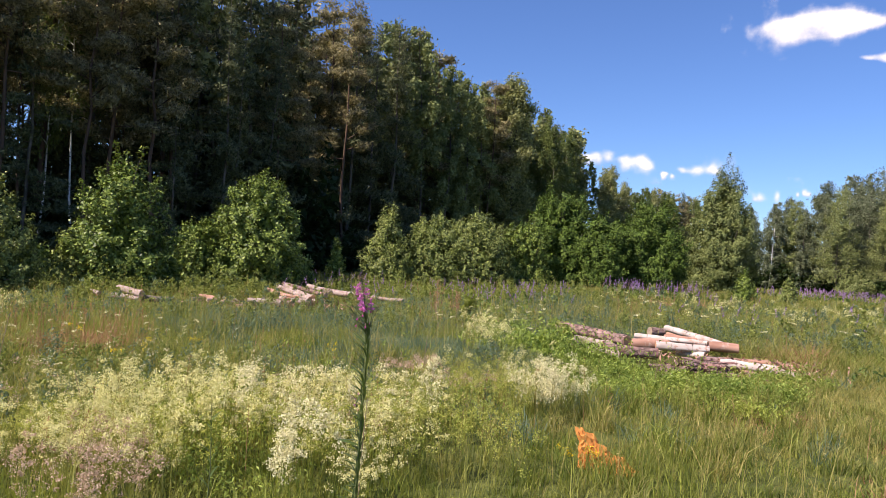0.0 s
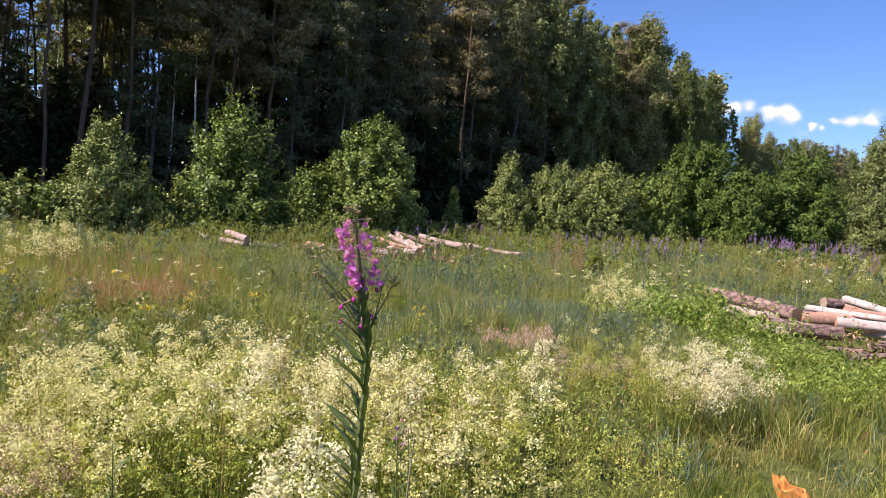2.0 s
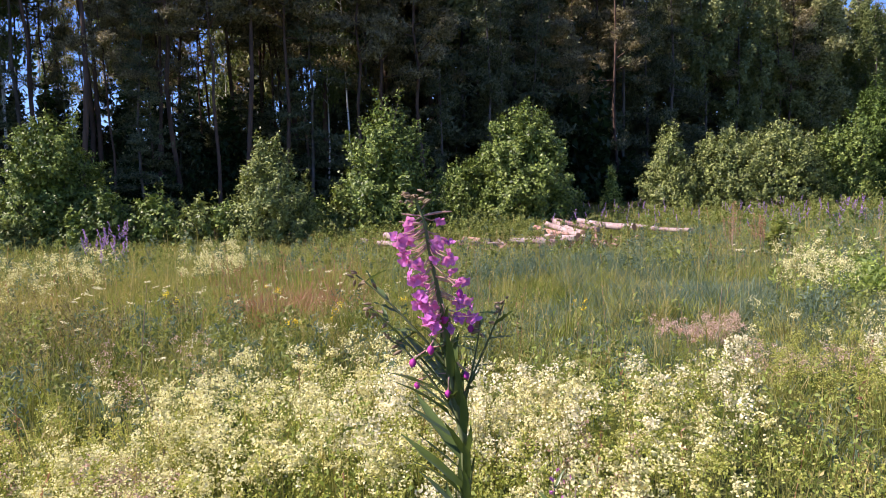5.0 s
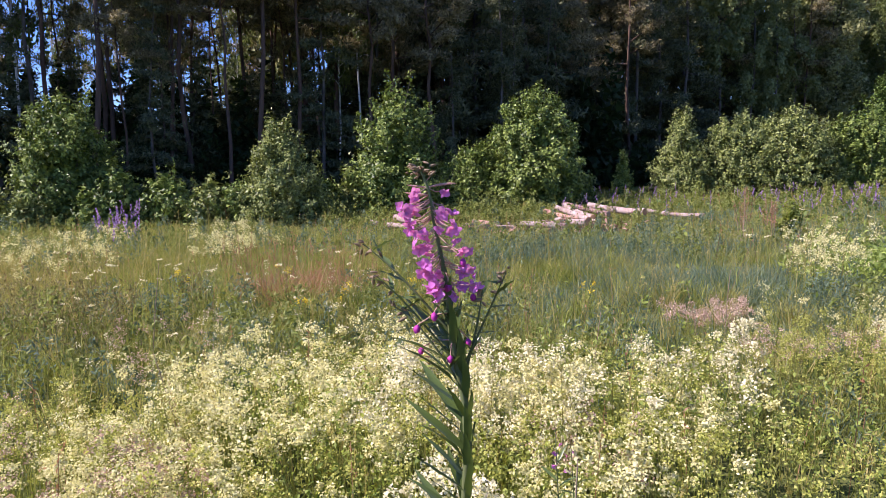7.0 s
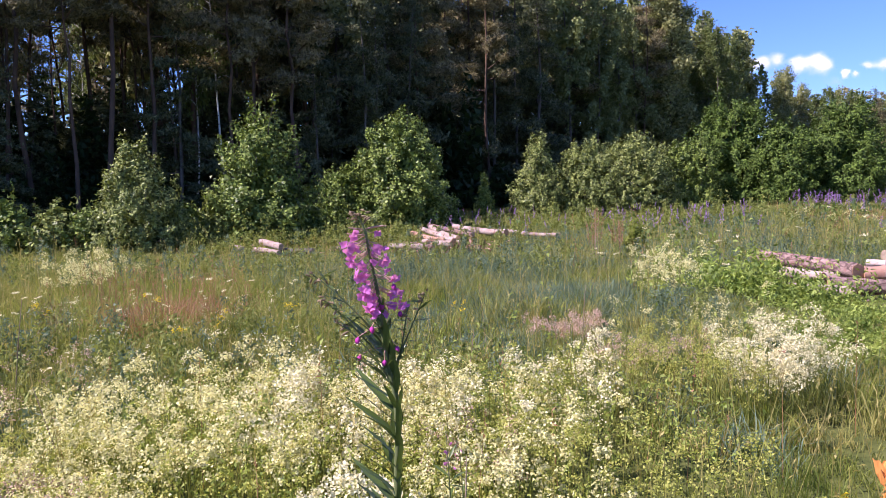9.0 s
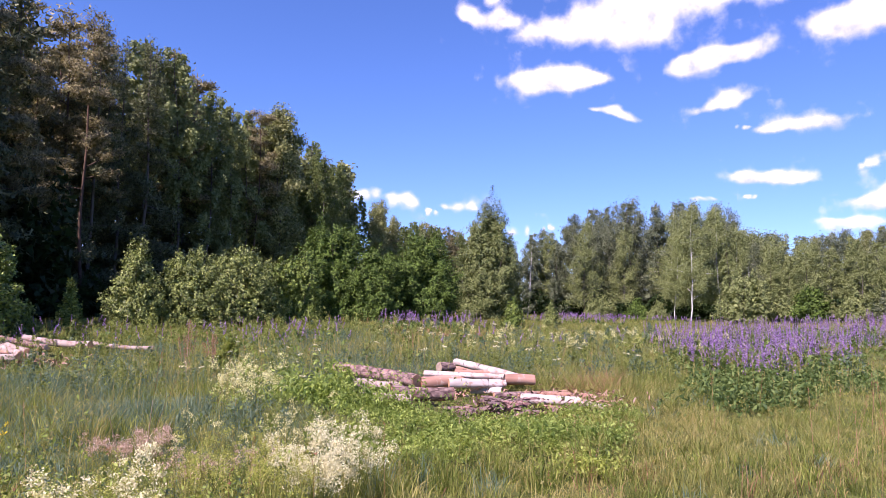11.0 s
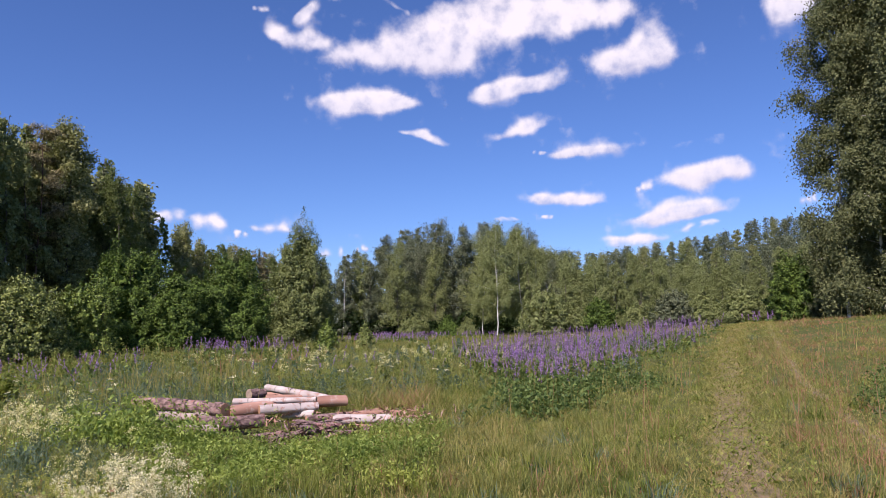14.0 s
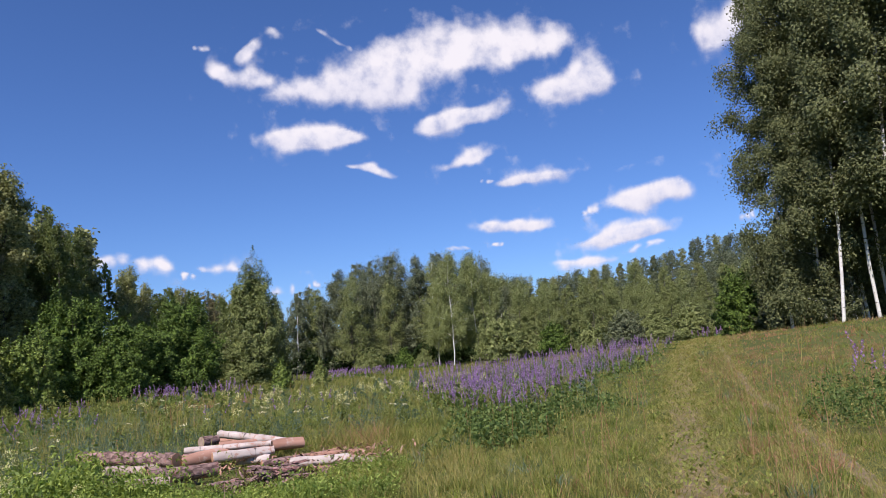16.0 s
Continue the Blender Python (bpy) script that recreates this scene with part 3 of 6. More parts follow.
def far_trees():
    """The birch grove across the meadow, the young mixed wood on the right and the trees on the hill."""
    r = np.random.default_rng(5)
    sb_ = [46, 49, 51, 53.6, 56, 58, 60.5, 62.5, 64.3, 65, 67.3, 70, 72, 76, 78, 80.3, 82, 84.8, 90, 100]
    se = [5.5, 5.4, 6.2, 7.6, 7.7, 8.1, 7.6, 7.7, 7.0, 6.0, 5.5, 5.4, 5.8, 6.1, 6.3, 7.0, 7.5, 7.2, 7.5, 8.0]
    for row, dist in enumerate((92, 99, 107)):
        for i, b in enumerate(np.arange(46.5, 66, 1.1)):
            bb = b + r.uniform(-0.5, 0.5)
            d = dist + r.uniform(-3, 3)
            x, y = polar(bb, d)
            h = d * math.tan(radians(np.interp(bb, sb_, se))) + 1.5 - z_at(x, y)
            kind = ("young", "birch", "aspen", "young")[r.integers(0, 4)]
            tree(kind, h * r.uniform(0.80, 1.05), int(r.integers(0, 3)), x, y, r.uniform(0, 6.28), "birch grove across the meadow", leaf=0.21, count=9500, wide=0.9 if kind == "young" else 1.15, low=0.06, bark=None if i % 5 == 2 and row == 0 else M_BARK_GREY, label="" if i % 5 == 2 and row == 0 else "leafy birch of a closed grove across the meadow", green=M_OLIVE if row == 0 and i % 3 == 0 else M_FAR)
    for b, el, d in ((60.2, 5.6, 82), (61.4, 7.8, 78), (63.5, 7.6, 82), (64.6, 6.0, 84)):
        x, y = polar(b, d)
        tree("young", d * math.tan(radians(el)) + 1.7 - z_at(x, y), 4, x, y, b, leaf=0.2, count=15000, wide=0.85, low=0.16, green=M_OLIVE, label="light green birch with a white lower trunk at the meadow's edge")
    for dist, lo, hi in ((74, 3.0, 4.6), (84, 3.8, 5.4), (100, 4.6, 6.0)):
        for b in np.arange(64.8, 86, 1.9 * 80 / dist):
            bb = b + r.uniform(-0.6, 0.6)
            d = dist + r.uniform(-4, 4)
            x, y = polar(bb, d)
            h = d * math.tan(radians(r.uniform(lo, hi))) + 1.5 - z_at(x, y)
            tree(["young", "aspen", "young", "birch"][r.integers(0, 4)], max(h, 2.5), int(r.integers(0, 3)), x, y, r.uniform(0, 6.28), "young wood on the right", leaf=0.24, count=8500, wide=1.15, green=M_OLIVE, bark=M_BARK_GREY, label="young leafy tree of the mixed wood beside the meadow")
    for dist in (125, 155, 190):
        for b in np.arange(64, 98, 0.85):
            bb = b + r.uniform(-0.5, 0.5)
            d = dist + r.uniform(-8, 8)
            x, y = polar(bb, d)
            h = d * math.tan(radians(np.interp(bb, sb_, se))) + 1.5 - z_at(x, y)
            h = np.clip(h * r.uniform(0.90, 1.02) * (0.72 if dist == 125 else 1.0), 5, 19)
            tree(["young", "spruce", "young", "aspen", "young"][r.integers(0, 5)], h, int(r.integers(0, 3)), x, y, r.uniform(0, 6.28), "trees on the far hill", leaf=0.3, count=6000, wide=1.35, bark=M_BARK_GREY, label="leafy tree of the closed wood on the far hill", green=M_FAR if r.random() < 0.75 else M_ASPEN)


far_trees()

for b, d, h, lean in ((87.3, 46, 21.5, 0), (89.5, 47, 23, -2), (90.6, 45, 25, -3), (92.8, 46, 26, -1), (94.2, 44, 27, -2), (96.2, 46, 26, 0), (98.4, 44, 27, 1), (91.8, 50, 25, 0), (95.0, 52, 26, 0), (91.3, 48, 24, -3), (93.5, 47.5, 25, 2), (92.1, 49, 23, -1)):
    px, py = polar(b, d)
    tree("birch", h, 7 + int(b * 10) % 3, px, py, b * 1.7, "tall birches by the track", leaf=0.095, count=68000, wide=0.95, low=0.28 if b in (90.6, 91.3, 92.1, 92.8, 93.5, 94.2) else 0.06 if d > 48 or b < 89 else 0.11, tight=0.85, green=M_TALL, lean=(lean, 0),
         label="tall leaning birch with white trunk beside the track")
for b, d in ((92.0, 58), (94.0, 57), (96.0, 60), (98.5, 58), (93.0, 66), (95.0, 68), (98.0, 66)):
    px, py = polar(b, d)
    tree("birch", 24, int(b) % 3, px, py, b, "tall birches by the track", leaf=0.17, count=8000, wide=1.1, low=0.05, green=M_TALL, label="tall birch in the shade of its neighbours")

def undergrowth():
    """Leaves that close the wood below its crowns, near black to stand for its shade."""
    r = np.random.default_rng(9)
    chunks = []
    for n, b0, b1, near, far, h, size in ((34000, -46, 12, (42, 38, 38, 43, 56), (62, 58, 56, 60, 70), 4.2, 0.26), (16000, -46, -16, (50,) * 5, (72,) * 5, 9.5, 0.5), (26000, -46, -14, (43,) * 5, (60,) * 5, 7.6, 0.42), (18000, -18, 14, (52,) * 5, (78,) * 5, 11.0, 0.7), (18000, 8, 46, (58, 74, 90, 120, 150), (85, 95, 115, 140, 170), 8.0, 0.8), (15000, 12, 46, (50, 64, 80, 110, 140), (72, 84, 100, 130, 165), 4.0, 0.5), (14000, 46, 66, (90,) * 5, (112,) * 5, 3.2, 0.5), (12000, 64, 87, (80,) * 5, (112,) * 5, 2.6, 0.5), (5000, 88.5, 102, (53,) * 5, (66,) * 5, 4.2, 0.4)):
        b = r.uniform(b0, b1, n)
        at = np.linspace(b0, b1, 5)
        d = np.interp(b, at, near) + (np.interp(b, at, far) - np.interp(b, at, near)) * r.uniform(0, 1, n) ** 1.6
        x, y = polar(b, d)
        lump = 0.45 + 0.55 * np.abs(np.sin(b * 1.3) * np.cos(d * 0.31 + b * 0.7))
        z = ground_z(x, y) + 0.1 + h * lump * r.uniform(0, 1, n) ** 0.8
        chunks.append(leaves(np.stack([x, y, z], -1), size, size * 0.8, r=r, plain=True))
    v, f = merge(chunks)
    stuff("forest_undergrowth", v, f, M_SHADE, "undergrowth below the forest trees, coloured near black for shade", "undergrowth")


undergrowth()


# ---- bushes ----
def bush(bearing, dist, width, height, material, seed, label, leaf=0.13, count=5200, group="", peak=0.5, name="bush", ragged=0.035, kind="bush", clump=1.0, spires=9):
    """A bush: stems from the ground, sprays of leaves with dark gaps over a domed or pointed outline, and a close core."""
    r = np.random.default_rng(seed)
    x, y = polar(bearing, dist)
    root = new(name)
    root.matrix_basis = pose(x, y, z_at(x, y) - 0.03)
    up = np.array([0, 0, 1.0])

    def profile(f):
        if kind == "tree":
            return np.clip(1 - f**1.8, 0, 1) ** 0.72 * (0.76 + 0.24 * smooth(0, 0.35, f))
        if peak >= 0.5:
            return np.sqrt(np.clip(1 - f**2.2, 0, 1)) * (0.86 + 0.14 * smooth(0, 0.25, f))
        return np.clip(1.02 - f, 0, 1) ** 0.85 * (0.86 + 0.2 * smooth(0, 0.3, f))

    size = (0.033 * (width + height) + 0.05) * clump
    n = int(np.clip(2.1 * width * height / (size * size * 1.5), 14, 900))
    f = r.uniform(0.0, 1.0, n * 4)
    f = f[r.uniform(0, 1, n * 4) < profile(f) + 0.06][:n]
    n = len(f)
    a = r.uniform(0, 2 * np.pi, n)
    ph = r.uniform(0, 6.28, 4)
    lobe = 1 + 0.10 * np.sin(2 * a + 3 * f + ph[0]) + 0.09 * np.sin(3 * a - 5 * f + ph[1]) + 0.07 * np.sin(5 * a + 9 * f + ph[2])
    rad = width * 0.43 * profile(f) * lobe * r.uniform(0.78, 1.0, n)
    o = unit(np.stack([np.cos(a), np.sin(a), 0.35 + 1.5 * f**2], -1))
    mid = np.stack([np.cos(a) * rad, np.sin(a) * rad, np.clip(f * height * 0.88, 0.08, None)], -1) + r.normal(0, ragged, (n, 3)) * [width, width, height * 0.5]
    lean = unit(0.8 * o + (0.7 if peak < 0.5 else 0.25) * up + r.normal(0, 0.3, (n, 3)))
    long = size * r.uniform(0.7, 1.7, n)
    # leaders that stand out above the rest
    lead = np.argsort(-(f + r.uniform(0, 0.25, n)))[:spires]
    long[lead] *= 1.7
    lean[lead] = unit(up + r.normal(0, 0.22, (len(lead), 3)))
    chunks = []
    for p, q, ln in list(zip(mid, lean, long))[:: max(1, n // 26)]:
        path = np.array([[p[0] * 0.06, p[1] * 0.06, 0], p * [0.4, 0.4, 0.55], p, p + q * ln])
        chunks.append(tube(path, np.array([0.035, 0.022, 0.008, 0.003]) * height / 3, 5))
    part_mesh("stem", fast_mesh("stem", *merge(chunks), M_BARK_GREY, True), root)
    if kind == "tree":
        k = np.linspace(0, 1, 8)
        spine = np.stack([0.012 * height * np.sin(5 * k), 0.01 * height * np.sin(4 * k + 1) - 0.0084 * height, 0.88 * height * k], -1)
        part_mesh("trunk", fast_mesh("trunk", *tube(spine, 0.13 * (1 - 0.92 * k), 8), M_BARK_BIRCH, True), root)
    leaf *= 0.86
    count = int(count * 2.5)
    pick = r.integers(0, n, count)
    t = r.uniform(-0.5, 1.1, (count, 1))
    c = mid[pick] + lean[pick] * (t * long[pick][:, None]) + r.normal(0, 0.34 * size, (count, 3)) * (1.15 - 0.55 * np.clip(t, 0, 1))
    c[:, 2] = np.abs(c[:, 2] - 0.05) + 0.05
    fine = leaves(c, leaf, leaf * 0.8, r=r, plain=True, up=0.2, out=2.0 * o[pick] + 1.6 * unit(c - mid[pick]))
    m = count // 4
    fc, ac = r.uniform(0.02, 0.93, m), r.uniform(0, 2 * np.pi, m)
    rc = width * 0.43 * profile(fc) * np.sqrt(r.uniform(0, 0.5, m))
    cc = np.stack([np.cos(ac) * rc, np.sin(ac) * rc, fc * height * 0.84 + 0.05], -1)
    core = leaves(cc, leaf * 2.4, leaf * 2.0, r=r, plain=True, up=0.1)
    part_mesh("crown", fast_mesh("crown", *merge([fine, core]), material), root)
    return tagged(root, label, kind, group)


EDGE = "bushes along the wood's edge"
bush(-28.0, 28, 3.5, 4.8, M_BUSH, 31, "broad sunlit green bush before dark trees", group=EDGE, count=6500)
for k, (b, d, w, h) in enumerate(((-33.2, 28, 2.2, 2.4), (-24.4, 26.5, 1.9, 2.5), (-21.2, 26, 2.1, 2.4), (-18.2, 25.5, 1.9, 2.1), (-16.0, 25, 1.6, 1.8), (-9.4, 26, 1.7, 1.9), (-7.2, 26, 1.6, 2.2), (-0.4, 27.5, 1.6, 1.7), (-38, 28, 3, 3.5), (-30.5, 26.5, 1.6, 1.4), (-26.4, 26, 1.6, 1.6), (11.2, 33, 1.6, 1.6))):
    bush(b, d, w, h * 0.86, M_BUSH if k % 3 else M_WILLOW, 40 + k, "low leafy thicket bush with pale leaf edges", group="low thicket", count=900, peak=0.3, ragged=0.13, leaf=0.15)
bush(-12.8, 25, 4.0, 3.7, M_WILLOW, 32, "rounded grey-green willow bush", group=EDGE, count=8000, leaf=0.11, peak=0.3)
bush(-3.6, 26.5, 4.7, 5.2, M_BUSH, 33, "tall ragged green alder bush", group=EDGE, count=6500, leaf=0.15, peak=0.3, ragged=0.06)
bush(7.3, 31, 4.9, 5.35, M_BUSH, 34, "large rounded bright green bush", group=EDGE, count=10000, leaf=0.15, ragged=0.02, spires=6)
bush(2.4, 31, 2.2, 3.1, M_BUSH, 35, "small bush beside the large rounded bush", group=EDGE, count=2400)
bush(14.2, 41, 1.3, 2.8, M_BUSH, 36, "slim light green sapling bush", group=EDGE, count=1500, peak=0.3)
bush(18.5, 42, 3.5, 5.3, M_WILLOW, 37, "conical silvery green bush", group=EDGE, count=5000, leaf=0.15, peak=0.3)
bush(22.3, 43, 5.2, 4.8, M_WILLOW, 38, "wide rounded grey-green willow bush", group=EDGE, count=6000, leaf=0.14, spires=2, clump=0.85, ragged=0.02)
bush(26.3, 44, 5.7, 5.2, M_WILLOW, 39, "wide rounded grey-green willow bush", group=EDGE, count=6000, leaf=0.14, spires=2, clump=0.85, ragged=0.02)
bush(29.4, 46, 2.6, 4.4, M_BUSH, 50, "rounded green bush among willows", group=EDGE, count=5000, leaf=0.16, spires=2)
bush(30.9, 46, 2.2, 4.6, M_BUSH, 59, "light green bush before the alders", group=EDGE, count=3500, leaf=0.15, ragged=0.05)
bush(33.2, 50, 6.8, 7.6, M_ALDER, 51, "tall domed dark green alder bush", group=EDGE, count=11000, leaf=0.16, ragged=0.03, clump=1.0, spires=1)
bush(36.9, 48, 4.4, 5.3, M_ALDER, 53, "dense rounded green alder bush", group=EDGE, count=7000, leaf=0.16, ragged=0.03, clump=1.0, spires=1)
bush(40.5, 51, 6.1, 6.8, M_ALDER, 52, "broad domed dark green alder bush", group=EDGE, count=11000, leaf=0.16, ragged=0.03, clump=1.0, spires=1)
bush(45.8, 60, 6.4, 11.0, M_LONE, 71, "lone birch with a full oval crown on the meadow", count=16000, leaf=0.18, ragged=0.025, name="birch_tree", kind="tree", spires=4)
bush(26.0, 15.5, 0.75, 0.85, M_HERB, 61, "small yellow-green shrub in the grass", count=700, leaf=0.09, peak=0.3)
bush(48.0, 40, 1.3, 1.9, M_BUSH, 55, "small bright green sapling on the meadow", count=1400, peak=0.3)
bush(51.0, 44, 1.2, 1.6, M_WILLOW, 56, "thin pale green sapling on the meadow", count=700, peak=0.3)
bush(83.9, 52, 3.3, 4.6, M_ALDER, 57, "dark green bush at the top of the track", count=5000, leaf=0.17)
# spruce colour on these bushes stands in for shade below the birches
bush(88.2, 49, 4.4, 4.6, M_SPRUCE, 58, "bush in dark spruce colour, standing for shade below the tall birches", count=3000, leaf=0.16)
bush(86.2, 51, 2.6, 3.2, M_SPRUCE, 588, "bush in dark spruce colour, standing for shade below the tall birches", count=2600, leaf=0.17)
bush(89.8, 47.5, 3.4, 5.0, M_SPRUCE, 589, "bush in dark spruce colour, standing for shade below the tall birches", count=2600, leaf=0.17)
for k, (b, w, h) in enumerate(((90.5, 3.6, 3.4), (92.8, 4.2, 4.2), (95.5, 4.0, 3.6), (98.2, 4.2, 4.4))):
    bush(b, 53.5 + k % 2, w, h, M_SPRUCE, 590 + k, "bush in dark spruce colour, standing for shade below the tall birches", count=2200, leaf=0.2)
for k, (b, d, w, h, m) in enumerate(((65.4, 70, 5.6, 5.0, M_OLIVE), (67.6, 72, 3.0, 2.6, M_OLIVE), (69.6, 71, 3.4, 3.4, M_ALDER), (72.4, 70, 3.6, 3.0, M_OLIVE), (75.2, 68, 4.2, 3.6, M_FAR), (77.6, 68, 3.6, 3.2, M_OLIVE), (80.2, 66, 3.6, 3.4, M_OLIVE), (57.4, 84, 3.4, 2.6, M_ALDER), (54.6, 86, 4.0, 2.6, M_OLIVE), (59.0, 82, 2.6, 2.2, M_OLIVE))):
    bush(b, d, w, h, m, 620 + k, "bushy young tree at the meadow's far edge", count=1900, leaf=0.22, group="bushes at the far edge", peak=0.3 if k % 2 else 0.5)

# ---- grasses ----
def sector(n, b0, b1, d0, d1, r):
    """n places spread evenly over a sector."""
    b = r.uniform(b0, b1, n)
    d = np.sqrt(r.uniform(d0**2, d1**2, n))
    return polar(b, d)


def lumpy(x, y, scale, seed):
    """A soft value between 0 and 1 that wanders over the meadow."""
    q = np.random.default_rng(int(seed * 10) + 3)
    total = 0
    for k in range(7):
        a, s = q.uniform(0, 6.28), scale * q.uniform(0.6, 2.6)
        total = total + np.sin((x * math.cos(a) + y * math.sin(a)) * s + q.uniform(0, 6.28)) / math.sqrt(s / scale)
    return 0.5 + 0.24 * total / 1.35


def near_patch(x, y, b, d, wb, wd):
    """How deep a place lies in an oval patch round a bearing and distance."""
    bb, dd = np.degrees(np.arctan2(x, y)), np.hypot(x, y)
    return np.clip(1 - ((bb - b) / wb) ** 2 - ((dd - d) / wd) ** 2, 0, 1)


LANE_X = [2.0, 5.3, 6.8, 10.4, 18, 28, 45, 64]
LANE_Y = [-0.35, 0.35, 0.67, 1.45, 3.1, 5.0, 7.9, 10.6]


def track(x, y):
    """How near a place is to the two wheel lines of the track on the right."""
    off = y - np.interp(x, LANE_X, LANE_Y)
    wear = np.exp(-((off / 0.55) ** 2)) + 0.35 * np.exp(-(((off + 1.6) / 0.42) ** 2))
    return np.where((x > 2) & (x < 66), wear, 0)


def dirt_track():
    """The trampled wheel line of dry earth and straw."""
    m, n, l, p = nodes_of("trampled_straw")
    g = n.new("ShaderNodeNewGeometry")
    t = n.new("ShaderNodeTexNoise")
    t.inputs["Scale"].default_value, t.inputs["Detail"].default_value = 7.0, 7
    l.new(g.outputs["Position"], t.inputs["Vector"])
    q = ramp(n, [(0.3, (0.10, 0.10, 0.035)), (0.5, (0.19, 0.135, 0.07)), (0.7, (0.31, 0.22, 0.135))])
    l.new(t.outputs["Fac"], q.inputs["Fac"])
    l.new(q.outputs[0], p.inputs["Base Color"])
    p.inputs["Roughness"].default_value = 0.95
    bp = n.new("ShaderNodeBump")
    bp.inputs["Strength"].default_value, bp.inputs["Distance"].default_value = 0.8, 0.03
    l.new(t.outputs["Fac"], bp.inputs["Height"])
    l.new(bp.outputs[0], p.inputs["Normal"])
    r = np.random.default_rng(4)
    for off, half in ((0.0, 0.42), (-1.6, 0.17)):
        xs = np.linspace(3, 64, 220)
        mid = np.interp(xs, LANE_X, LANE_Y) + off
        wide = half * (0.15 + 0.85 * smooth(3, 7, xs))
        cols = []
        for k in (-1, -0.4, 0.4, 1):
            y = mid + wide * k * (1 + 0.3 * r.normal(size=len(xs)) * (abs(k) == 1))
            cols.append(np.stack([xs, y, ground_z(xs, y) + ((0.02 if off == 0 else 0.006) if abs(k) < 1 else -0.02)], -1))
        v = np.concatenate(cols)
        i = np.arange(len(xs) - 1)
        f = np.concatenate([np.stack([a * len(xs) + i, a * len(xs) + i + 1, (a + 1) * len(xs) + i + 1, (a + 1) * len(xs) + i], -1) for a in range(3)])
        tagged(part_mesh("dirt_track", fast_mesh("dirt_track", v, f, m, True)), "trampled straw-coloured wheel track through the meadow", "track", kind="structure")


dirt_track()


def grasses():
    r = np.random.default_rng(11)
    sets = {"green": [], "blue": [], "dry": [], "red": []}

    def sow(n, b0, b1, d0, d1, h, w, each=8, spread=0.05):
        """Tufts of blades: one kind of grass to a tuft, leaning outwards."""
        m = n // each
        tx, ty = sector(m, b0, b1, d0, d1, r)
        bb, dd = np.degrees(np.arctan2(tx, ty)), np.hypot(tx, ty)
        blue = np.minimum(0.95, 1.5 * near_patch(tx, ty, 19, 11.5, 25, 8)) * (0.3 + 1.2 * lumpy(tx, ty, 1.3, 6)) + 0.9 * near_patch(tx, ty, 40, 15, 14, 3.5) + 0.9 * near_patch(tx, ty, 36, 24, 24, 13) * (0.3 + lumpy(tx, ty, 0.6, 16))
        red = 2.0 * near_patch(tx, ty, -11.8, 8.4, 6, 1.3) + 0.35 * near_patch(tx, ty, 87, 16, 13, 13) * lumpy(tx, ty, 0.7, 9) ** 2 + 0.28 * near_patch(tx, ty, 86, 6, 18, 4.5) * np.clip(lumpy(tx, ty, 1.3, 19) - 0.35, 0, 1) + 0.4 * near_patch(tx, ty, 42, 34, 7, 6) + 0.35 * near_patch(tx, ty, 55, 12.5, 3, 1.8) + 0.14 * near_patch(tx, ty, 60, 6.3, 5, 1.2) + 0.55 * near_patch(tx, ty, 87, 36, 12, 22)
        dry = 0.22 * (lumpy(tx, ty, 0.35, 14) - 0.1) + 0.6 * near_patch(tx, ty, -31, 11, 7, 4) + 0.05 * smooth(62, 80, bb) + 0.28 * near_patch(tx, ty, 87, 38, 14, 26) + 0.4 * near_patch(tx, ty, 57, 9, 14, 6) + 0.2 * smooth(30, 60, dd) + 0.2 * near_patch(tx, ty, 58, 30, 20, 14)
        u = r.uniform(0, 1, m)
        tkind = np.where(u < red, 3, np.where(u < red + blue * 0.85, 1, np.where(r.uniform(0, 1, m) < dry * (0.5 + lumpy(tx, ty, 0.5, 2)), 2, 0)))
        grow = r.uniform(0.55, 1.3, m) * np.where(r.random(m) < 0.25, 0.55, 1.0) * np.where(r.random(m) < 0.05, 1.45, 1.0)
        who = np.repeat(np.arange(m), each)
        n = len(who)
        x, y = tx[who] + r.normal(0, spread, n), ty[who] + r.normal(0, spread, n)
        kind = tkind[who]
        tall = np.clip(0.22 + 0.62 * lumpy(x, y, 0.9, 5) + 0.42 * (lumpy(x, y, 3.1, 4) - 0.3), 0.15, 1.5) * r.uniform(0.55, 1.15, n) * grow[who]
        wear = track(x, y)
        herb = near_patch(x, y, 46, 8.2, 15, 2.4)
        logs_by = near_patch(x, y, 44, 10.2, 15, 3.0) + 1.8 * near_patch(x, y, 11.5, 20.5, 11, 4.8) + near_patch(x, y, 0, 19.3, 9, 2.6)
        keep = r.uniform(0, 1, n) > np.where(x > 7, 0.6, 0.3) * wear + 0.6 * np.minimum(1, herb * 1.6)
        tall = tall * (1 - 0.72 * np.minimum(1, 1.5 * logs_by))
        tall = tall * (1 - 0.52 * smooth(54, 70, np.degrees(np.arctan2(x, y))))
        kind = np.where((wear > 0.3) & (r.uniform(0, 1, n) < 0.4), 2, kind)
        tall = tall * (1 - 0.62 * np.minimum(1, wear))
        for i, key in enumerate(("green", "blue", "dry", "red")):
            s = keep & (kind == i)
            sets[key].append(blades(x[s], y[s], (h * tall)[s] * (1.2 if key == "red" else 1.08 if key == "dry" else 1.0), w * r.uniform(0.6, 1.2, int(s.sum())), 1.0, r, plain=d0 >= 7 or b0 >= 104))

    sow(70000, -46, 106, 1.4, 7, 0.44, 0.0055, 10, 0.035)
    sow(160000, -42, 103, 7, 14, 0.46, 0.0095, 9, 0.05)
    sow(140000, -42, 103, 14, 28, 0.48, 0.014, 8, 0.09)
